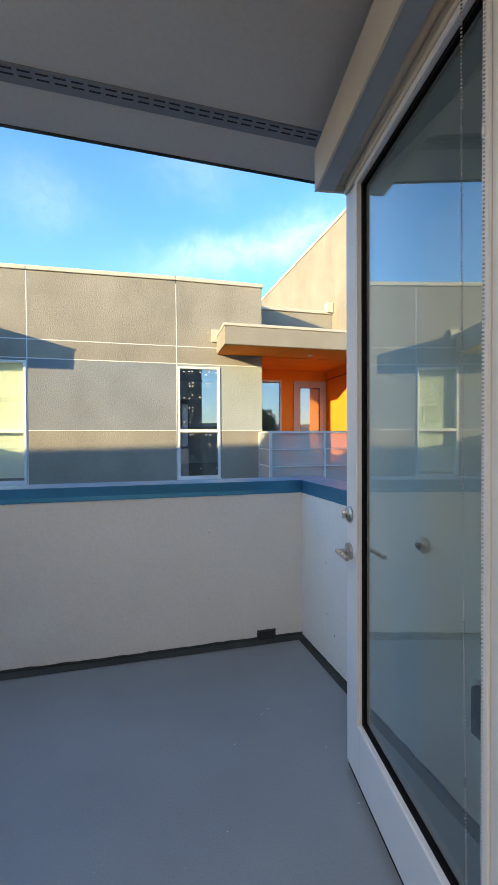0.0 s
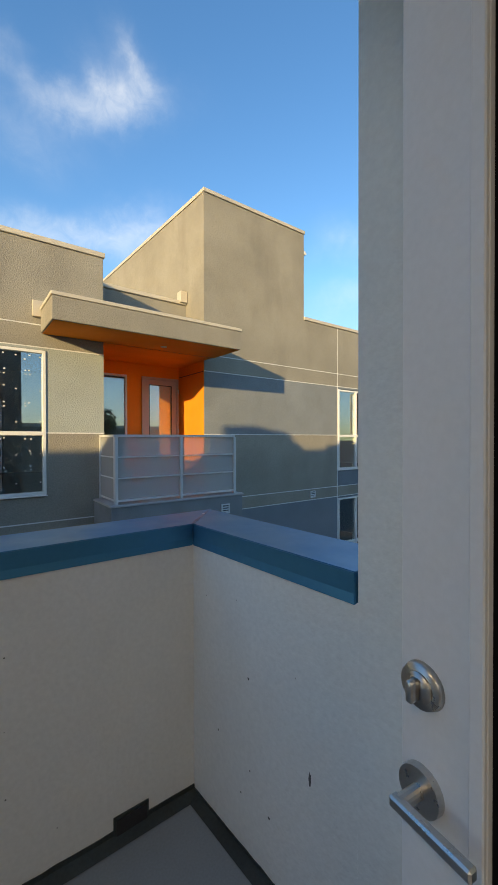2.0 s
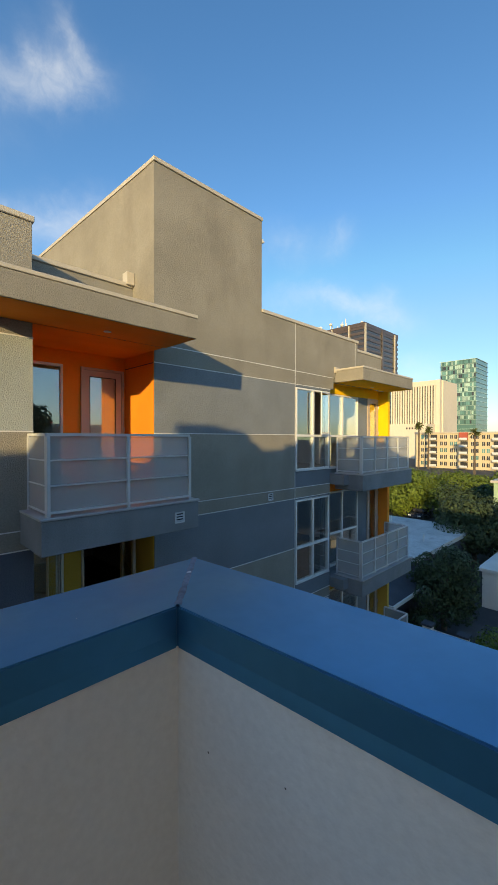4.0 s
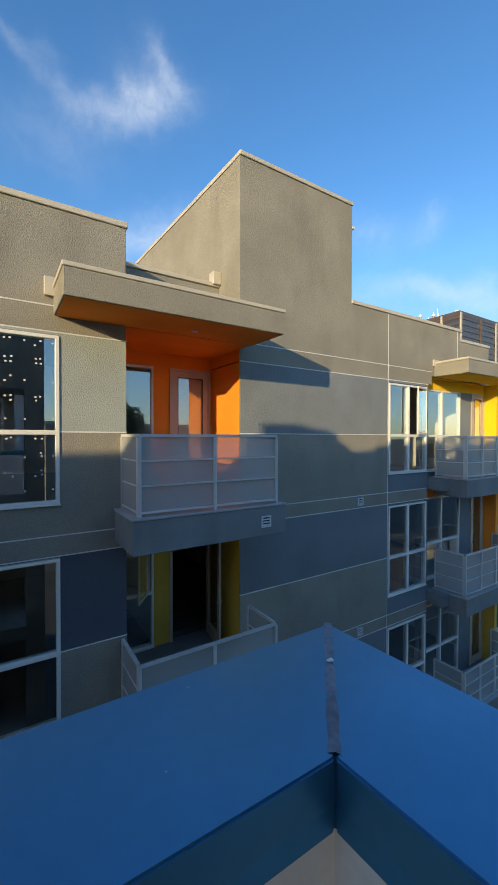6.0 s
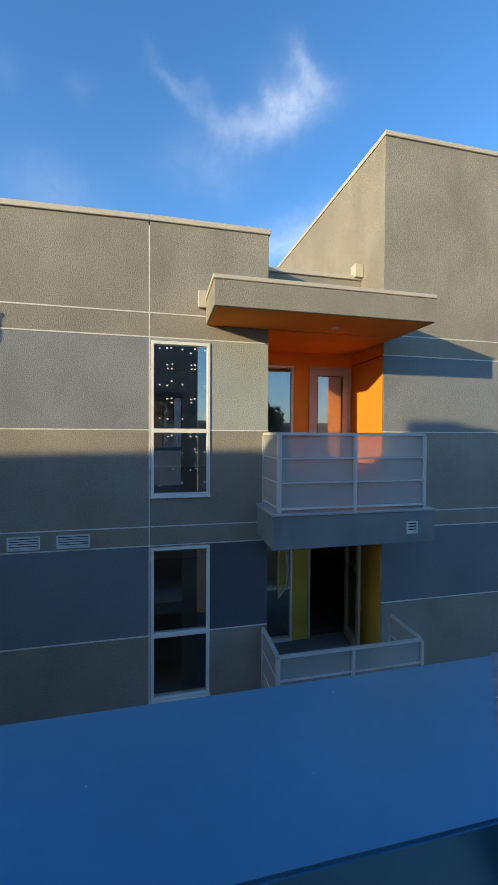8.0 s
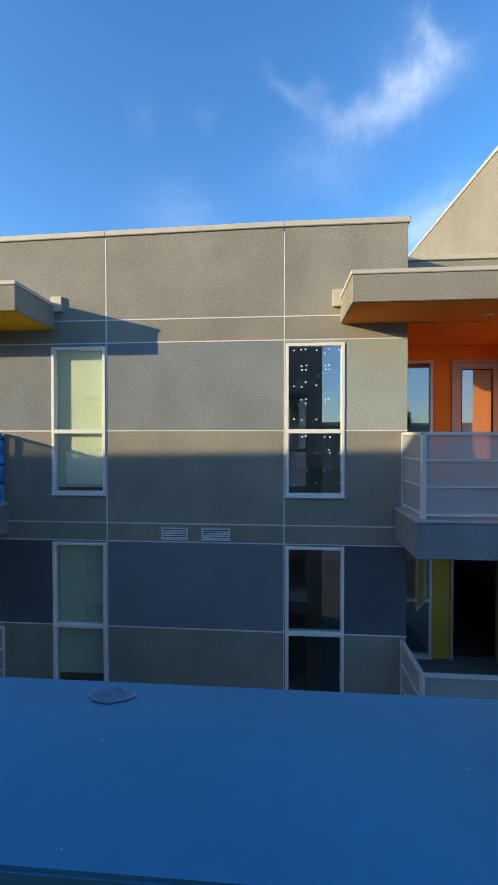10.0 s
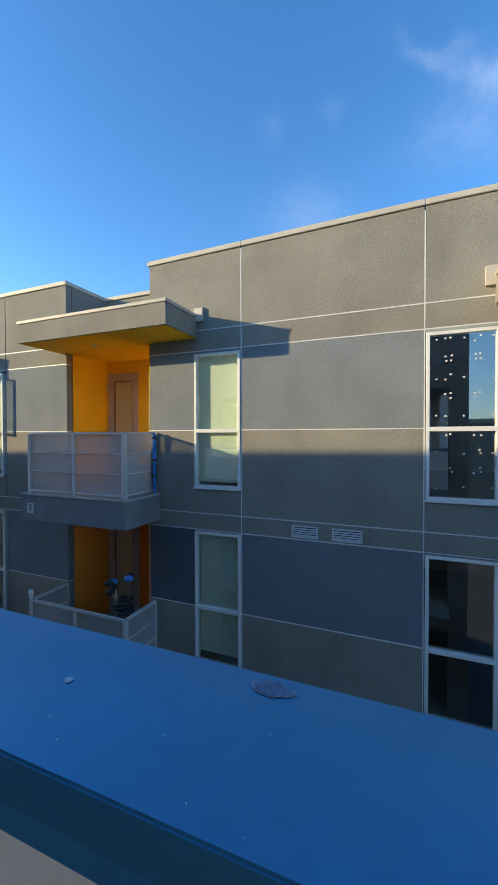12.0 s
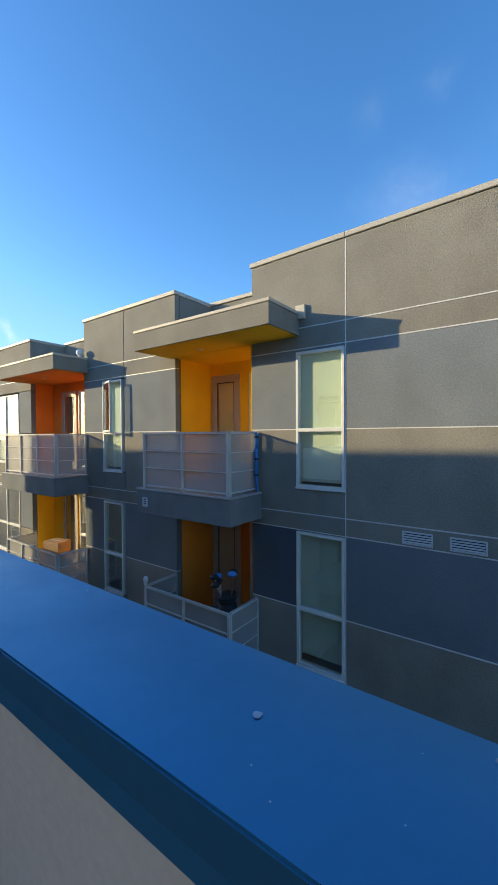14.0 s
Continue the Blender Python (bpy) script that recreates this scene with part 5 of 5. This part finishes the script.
# ---- trees ----
def tree(x, y, h, r, mat, seed, label, trunk_h=0.35, leaves=5200, leaf=0.16):
    """A tapered trunk with limbs and a crown of many small leaf clumps."""
    rnd = random.Random(seed)
    t = thing("tree", label, "tree", "street trees", at=(x, y, GZ))
    bm = bmesh.new()
    top = Vector((rnd.uniform(-.2, .2), rnd.uniform(-.2, .2), h * 0.6))
    tube(bm, (0, 0, 0), (top.x * 0.5, top.y * 0.5, h * trunk_h), 0.05 * r + 0.06, 0.035 * r + 0.04, 10)
    centres = []
    for i in range(22):
        a, e = rnd.uniform(0, 6.28), rnd.uniform(-0.85, 1.0)
        d = r * rnd.uniform(0.35, 0.80)
        c = Vector((math.cos(a) * d * math.cos(e * 0.9), math.sin(a) * d * math.cos(e * 0.9), h * 0.54 + (h * 0.32) * e))
        centres.append((c, r * rnd.uniform(0.28, 0.46)))
        if i < 9:
            tube(bm, (top.x * 0.5, top.y * 0.5, h * trunk_h * rnd.uniform(0.75, 1.0)), c, 0.028 * r + 0.02, 0.012, 6)
    part("trunk", bm, BARK, t, "brown trunk with limbs")
    verts, faces = [], []
    for i in range(leaves):
        c, cr = centres[i % len(centres)]
        d = Vector((rnd.gauss(0, 1), rnd.gauss(0, 1), rnd.gauss(0, 1))).normalized()
        p = c + d * cr * (rnd.uniform(0.55, 1.0) ** 0.5) * (1 + 0.25 * noise.noise(d * 2.3 + c))
        n1 = (d + Vector((rnd.uniform(-.7, .7), rnd.uniform(-.7, .7), rnd.uniform(-.3, .8)))).normalized()
        u = n1.orthogonal().normalized()
        u = (Matrix.Rotation(rnd.uniform(0, 6.28), 3, n1) @ u)
        v = n1.cross(u)
        s = leaf * rnd.uniform(0.6, 1.4)
        k = len(verts)
        verts += [p + u * s, p + v * s * 0.55 + n1 * s * 0.15, p - u * s, p - v * s * 0.55 + n1 * s * 0.15]
        faces.append((k, k + 1, k + 2, k + 3))
    me = bpy.data.meshes.new("crown")
    me.from_pydata(verts, [], faces)
    me.materials.append(mat)
    ob = new("crown", me)
    ob.parent = t
    ob["label"] = "dense leafy crown"
    ob["kind"] = "stuff"
    return t


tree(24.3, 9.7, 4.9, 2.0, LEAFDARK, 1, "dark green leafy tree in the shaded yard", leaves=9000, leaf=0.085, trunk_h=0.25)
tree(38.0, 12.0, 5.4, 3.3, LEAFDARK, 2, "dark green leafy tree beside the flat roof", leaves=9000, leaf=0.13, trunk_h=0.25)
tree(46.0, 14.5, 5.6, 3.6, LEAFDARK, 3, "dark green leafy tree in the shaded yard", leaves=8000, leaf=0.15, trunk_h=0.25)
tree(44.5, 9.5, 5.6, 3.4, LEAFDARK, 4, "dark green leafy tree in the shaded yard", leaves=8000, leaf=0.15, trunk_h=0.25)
tree(8.3, -6.8, 15.6, 2.1, LEAFDARK, 7, "tall slender dark green tree behind the corner of the building", leaves=6000, leaf=0.14, trunk_h=0.5)
spots = [(54, 25, 4.2), (52.5, 31, 4.2), (60, 28, 4.4), (59, 36, 4.4), (66, 30, 4.4), (67, 23, 4.4), (74, 35, 4.6), (65, 42, 4.6), (57, 18.5, 4.0), (76, 26, 4.6), (72, 18, 4.4), (62, 12, 4.2), (80, 43, 4.6), (53, 40, 4.2)]
for i, (x, y, r) in enumerate(spots):
    h = 10.5 - 0.084 * math.hypot(x - 1.8, y - 2.2) + 0.7 * noise.noise((x * 0.3, y * 0.3, 2.0))
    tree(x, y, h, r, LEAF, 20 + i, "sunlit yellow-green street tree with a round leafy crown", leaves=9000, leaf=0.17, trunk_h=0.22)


def palm(x, y, h, seed):
    rnd = random.Random(seed)
    t = thing("palm_tree", "tall fan palm with a shaggy green head", "palm tree", "palms by the apartments", at=(x, y, GZ))
    bm = bmesh.new()
    prev = Vector((0, 0, 0))
    for i in range(6):
        q = Vector((0.25 * math.sin(i * 0.5), 0, h * (i + 1) / 6))
        tube(bm, prev, q, 0.34 - 0.02 * i, 0.32 - 0.02 * i, 9)
        prev = q
    part("trunk", bm, BARK, t)
    bm = bmesh.new()
    for i in range(46):
        a, e = rnd.uniform(0, 6.28), rnd.uniform(-0.9, 1.3)
        L = rnd.uniform(1.4, 2.2)
        d = Vector((math.cos(a) * math.cos(e), math.sin(a) * math.cos(e), math.sin(e)))
        w = Vector((-math.sin(a), math.cos(a), 0)) * 0.28
        m_ = prev + d * L * 0.6
        tip = prev + d * L + Vector((0, 0, -0.45))
        vs = [bm.verts.new(p) for p in (prev, m_ + w, tip, m_ - w)]
        bm.faces.new(vs)
    tagged(part("fronds", bm, PALM, t, "drooping fan fronds"), kind="stuff")


palm(139, 57.5, 14.8, 1)
palm(141, 55.0, 13.4, 2)
palm(128, 37.0, 12.2, 3)

# ---- low buildings and the yard below ----
hall = thing("flat_roof_hall", "low dark hall with a weathered white flat roof", "building")
boxpart("wall", (26.5, 38.0, 12.2, 25.0, GZ, -6.35), HOUSEDARK, hall)
boxpart("roof", (26.3, 38.2, 12.0, 25.2, -6.348, -6.05), FLATROOF, hall, "white membrane roof with dark stains")
rnd = random.Random(3)
for i in range(14):
    x, y = rnd.uniform(28, 37), rnd.uniform(13, 24)
    bm = bmesh.new()
    tube(bm, (x, y, -6.05), (x, y, -6.05 + rnd.uniform(0.25, 0.6)), 0.06, 0.06, 8)
    part("vent_pipe", bm, WHITEPAINT, hall)
house = thing("dark_house", "dark slate bungalow with white eaves and porch posts", "house")
boxpart("wall", (21.2, 26.2, 11.4, 19.0, GZ, -7.0), HOUSEDARK, house)
bm = bmesh.new()
vs = [bm.verts.new(v) for v in ((20.4, 10.8, -6.95), (26.4, 10.8, -6.95), (26.4, 19.4, -6.95), (20.4, 19.4, -6.95), (23.4, 12.5, -6.25), (23.4, 18.0, -6.25))]
for f in ((0, 1, 4), (1, 2, 5, 4), (2, 3, 5), (3, 0, 4, 5), (3, 2, 1, 0)):
    bm.faces.new([vs[i] for i in f])
part("roof", bm, HOUSEDARK, house)
for a in ((20.35, 26.45, 10.72, 10.80), (20.32, 20.40, 10.80, 19.4)):
    boxpart("eave", (*a, -7.08, -6.90), WHITEPAINT, house, "white eave board")
for y in (10.95, 13.5, 16.0):
    boxpart("porch_post", (20.45, 20.62, y, y + 0.16, GZ, -7.08), WHITEPAINT, house)
for y in (12.3, 15.0):
    boxpart("window", (21.15, 21.2, y, y + 1.0, -8.3, -7.3), OFFICEDARK, house)

gate = thing("driveway_gate", "grey slatted driveway gate between white pillars", "gate")
for y in (9.42, 7.82):
    p = boxpart("pillar", (21.1, 21.5, y - 0.2, y + 0.2, GZ, GZ + 1.35), WHITEPAINT, gate, "white masonry pillar with a dark cap", 0.01)
    boxpart("pillar_cap", (21.04, 21.56, y - 0.26, y + 0.26, GZ + 1.351, GZ + 1.45), HOUSEDARK, p)
    boxpart("mail_slot", (21.085, 21.1, y - 0.07, y + 0.07, GZ + 0.85, GZ + 1.12), OFFICEDARK, p)
for i in range(7):
    boxpart("slat", (21.25, 21.31, 8.03, 9.20, GZ + 0.12 + 0.16 * i, GZ + 0.25 + 0.16 * i), RAIL, gate)
fence = thing("yard_wall", "low white rendered yard wall", "wall")
boxpart("wall", (18.2, 21.08, 9.5, 9.68, GZ, GZ + 1.1), WHITEPAINT, fence)
boxpart("wall", (21.2, 21.4, 5.0, 7.60, GZ, GZ + 1.1), WHITEPAINT, fence)
boxpart("wall", (21.2, 21.38, 9.64, 11.3, GZ, GZ + 1.0), WHITEPAINT, fence)
bins = thing("rubbish_bin", "green wheeled rubbish bin by the gate", "bin")
bm = bmesh.new()
box(bm, 20.2, 20.8, 8.9, 9.35, GZ + 0.08, GZ + 0.95, 0.03)
part("body", bm, TEALPALE, bins)
bm = bmesh.new()
box(bm, 20.17, 20.83, 8.86, 9.39, GZ + 0.951, GZ + 1.02, 0.02)
part("lid", bm, TEAL, bins)
for x in (20.3, 20.7):
    bm = bmesh.new()
    tube(bm, (x - 0.03, 9.36, GZ + 0.10), (x + 0.03, 9.36, GZ + 0.10), 0.10, 0.10, 14)
    part("wheel", bm, RUBBER, bins)
sign = thing("street_sign", "lime-yellow square street sign on a post", "sign")
boxpart("plate", (16.90, 16.93, 8.1, 8.55, GZ + 1.9, GZ + 2.35), LIME, sign)
boxpart("post", (16.94, 16.99, 8.29, 8.35, GZ, GZ + 2.4), RAIL, sign)


def shrub(x, y, h, r, seed, mat=LEAFDARK):
    rnd = random.Random(seed)
    t = thing("shrub", "round dark green shrub by the yard wall", "shrub", "shrubs", at=(x, y, GZ))
    bm = bmesh.new()
    for i in range(5):
        a = i * 1.26
        tube(bm, (0, 0, 0), (math.cos(a) * r * .5, math.sin(a) * r * .5, h * .6), 0.03, 0.01, 5)
    part("stems", bm, BARK, t)
    verts, faces = [], []
    for i in range(1500):
        d = Vector((rnd.gauss(0, 1), rnd.gauss(0, 1), rnd.gauss(0, 1))).normalized()
        p = Vector((0, 0, h * 0.5)) + Vector((d.x * r, d.y * r, d.z * h * 0.5)) * rnd.uniform(0.7, 1.05) * (1 + 0.2 * noise.noise(d * 3 + Vector((seed, 0, 0))))
        n1 = (d + Vector((rnd.uniform(-.6, .6), rnd.uniform(-.6, .6), rnd.uniform(-.3, .6)))).normalized()
        u = n1.orthogonal().normalized()
        v = n1.cross(u)
        s = rnd.uniform(0.04, 0.09)
        k = len(verts)
        verts += [p + u * s, p + v * s * 0.6, p - u * s, p - v * s * 0.6]
        faces.append((k, k + 1, k + 2, k + 3))
    me = bpy.data.meshes.new("foliage")
    me.from_pydata(verts, [], faces)
    me.materials.append(mat)
    ob = new("foliage", me)
    ob.parent = t
    ob["kind"] = "stuff"


shrub(19.6, 9.0, 1.2, 0.65, 1)
shrub(21.9, 6.6, 1.9, 1.0, 2, LEAF)
shrub(23.0, 10.4, 1.3, 0.8, 3)
shrub(17.6, 10.4, 1.1, 0.8, 4)

green = thing("green_house", "pale green rendered house with a lower white wing", "house")
boxpart("wall", (40.7, 55.0, -5.0, 11.3, GZ, -2.4), GREENWALL, green)
boxpart("roof", (40.5, 55.2, -5.2, 11.5, -2.399, -2.2), COPING, green)
wing = boxpart("wing", (29.0, 40.6, -2.0, 9.1, GZ, -6.75), WHITEPAINT, green, "white side wing")
boxpart("wing_roof", (28.8, 40.6, -2.2, 9.3, -6.749, -6.55), WHITEPAINT, green)
for i in range(6):
    for j in range(7):
        boxpart("pane", (28.97, 28.995, 8.2 - 0.42 * i - 0.36, 8.2 - 0.42 * i, GZ + 0.15 + 0.28 * j, GZ + 0.15 + 0.28 * j + 0.23), OFFICEDARK, wing)

# ---- the far city ----
dark = thing("office_tower", "dark brown glass office tower with masts on its roof", "office tower")
boxpart("body", (264, 318, 148, 198, GZ, 84), TOWERWIN, dark, "dark reflecting glazing")
for k in range(24):
    z = 84 - 3.9 * k
    boxpart("spandrel", (263.6, 318.4, 147.6, 198.4, z - 1.9, z), TOWERDARK, dark)
boxpart("parapet", (263.4, 318.6, 147.4, 198.6, 84.01, 87.0), TOWERDARK, dark)
for x, y in ((264.5, 147.2), (312, 147.2), (291, 147.2), (263.2, 160), (263.2, 175)):
    boxpart("pier", (x - 0.9, x + 0.9, y - 0.3, y + 0.5, GZ, 86), COPING if x != 291 else TOWERDARK, dark)
rnd = random.Random(8)
for i in range(16):
    x, y = rnd.uniform(262, 285), rnd.uniform(155, 190)
    bm = bmesh.new()
    tube(bm, (x, y, 87), (x, y, 87 + rnd.uniform(2, 6)), 0.35, 0.3, 6)
    part("mast", bm, WHITEPL, dark)
    if i % 2:
        bm = bmesh.new()
        ball(bm, (x, y, 89 + rnd.uniform(0, 2.5)), 1.4, 1)
        part("dish", bm, WHITEPL, dark)

white = thing("office_block", "cream concrete office block with tall vertical fins", "office block")
boxpart("body", (216.6, 242, 78.6, 103.4, GZ, 31), OFFICEDARK, white)
boxpart("parapet", (215.9, 242.4, 77.9, 104.1, 29.5, 32.2), OFFICE, white)
for i in range(18):
    y = 80.2 + i * 1.38
    boxpart("fin", (215.9, 216.6, y, y + 0.72, 6, 29.5), OFFICE, white)
boxpart("corner_wall", (215.8, 242.5, 77.8, 80.0, GZ, 32.3), OFFICE, white)
boxpart("core_wall", (219.0, 226.0, 77.2, 77.8, GZ, 32.0), OFFICE, white)
boxpart("podium", (205, 215.7, 80, 112, GZ, 9.0), OFFICE, white)
for i in range(5):
    boxpart("window", (204.9, 205, 84 + 1.5 * i, 84.8 + 1.5 * i, 6.2, 7.2), OFFICEDARK, white)

teal = thing("glass_tower", "teal glass apartment tower with scattered pale panels", "tower")
boxpart("core", (316.5, 345, 88.5, 113, GZ, 59.5), TEAL, teal)
rnd = random.Random(13)
cells = {}
for mat, share in ((TEAL, 0), (TEALPALE, 1), (TOWERWIN, 2)):
    bm = bmesh.new()
    box(bm, -0.15, 0.0, -0.55, 0.55, -1.25, 1.25)
    me = bpy.data.meshes.new("facade_panel")
    bm.to_mesh(me)
    bm.free()
    me.materials.append(mat)
    cells[share] = me
for j in range(14):
    for i in range(19):
        z, y = 57.8 - j * 3.4, 89.3 + i * 1.28
        kind = rnd.choice((0, 0, 0, 0, 1, 1, 1, 2))
        if z < 3:
            continue
        o = new("facade_panel", cells[kind])
        o.parent = teal
        o.location = (316.45 - 0.02 * kind, y, z)
for k in range(19):
    z = 59.6 - 3.4 * k
    boxpart("floor_band", (316.1, 345.4, 88.1, 113.4, z - 0.35, z), TEALPALE, teal)

flats = thing("apartment_block", "beige apartment block with balconies and red accents", "apartment block")
FX, FY0, FY1, FTOP = 147.0, 0.0, 62.0, 3.2
boxpart("wall", (FX, FX + 16, FY0, FY1, GZ, FTOP), BEIGE, flats)
boxpart("parapet", (FX - 0.2, FX + 16.2, FY0 - 0.2, FY1 + 0.2, FTOP + 0.001, FTOP + 0.5), COPING, flats)
rnd = random.Random(17)
y = FY1 - 2.2
col = 0
while y > FY0 + 3:
    for k in range(5):
        z = FTOP - 0.5 - 2.35 * k
        if col % 3 == 1:
            boxpart("recess", (FX - 0.03, FX - 0.001, y - 2.3, y, z - 1.7, z + 0.1), OFFICEDARK, flats)
            boxpart("balcony_slab", (FX - 1.3, FX - 0.031, y - 2.4, y + 0.1, z - 1.9, z - 1.7), COPING, flats)
            boxpart("balcony_rail", (FX - 1.3, FX - 1.22, y - 2.4, y + 0.1, z - 1.69, z - 1.0), VENTM, flats)
        else:
            for q in (0.0, 1.35):
                w_ = boxpart("window", (FX - 0.06, FX - 0.002, y - q - 0.9, y - q, z - 1.35, z), TEAL if (col + k) % 4 == 0 else OFFICEDARK, flats)
                boxpart("window_frame", (FX - 0.09, FX - 0.061, y - q - 0.49, y - q - 0.41, z - 1.35, z), WHITEPAINT, w_)
    if col % 5 == 4:
        boxpart("bay", (FX - 0.9, FX - 0.035, y - 2.4, y + 0.2, FTOP - 2.4, FTOP + 0.3), REDM, flats, "red rendered bay")
    y -= 3.3
    col += 1
boxpart("bay", (FX - 1.2, FX - 0.04, 6.0, 14.0, GZ, -1.2), REDM, flats, "red rendered bay")

car = thing("parked_car", "dark parked car under the trees", "car", at=(53.5, 22.6, GZ))
bm = bmesh.new()
box(bm, -2.1, 2.1, -0.85, 0.85, 0.30, 0.85, 0.12)
part("body", bm, material("dark_car_paint", (0.04, 0.045, 0.06), 0.25, vary=0.05), car)
bm = bmesh.new()
box(bm, -1.1, 1.2, -0.72, 0.72, 0.86, 1.35, 0.18)
part("cabin", bm, OFFICEDARK, car)
for x in (-1.3, 1.3):
    for y in (-0.8, 0.8):
        bm = bmesh.new()
        tube(bm, (x, y - 0.1, 0.32), (x, y + 0.1, 0.32), 0.32, 0.32, 18)
        part("wheel", bm, RUBBER, car)
for y in (-0.6, 0.6):
    boxpart("headlight", (-2.13, -2.08, y - 0.18, y + 0.18, 0.58, 0.72), WHITEPL, car)

# neighbours beyond the own building, seen mirrored in the windows
tree(11.8, -22.0, 15.8, 2.1, LEAFDARK, 77, "dark leafy tree beyond the rooftops", leaves=3000, leaf=0.2)
block = thing("neighbour_block", "low grey flat-roofed block beyond the yard", "building")
boxpart("wall", (6.0, 46.0, -44.0, -30.0, GZ, 2.7), TAUPE, block)
boxpart("roof_edge", (5.8, 46.2, -44.2, -29.8, 2.701, 3.1), COPING, block)
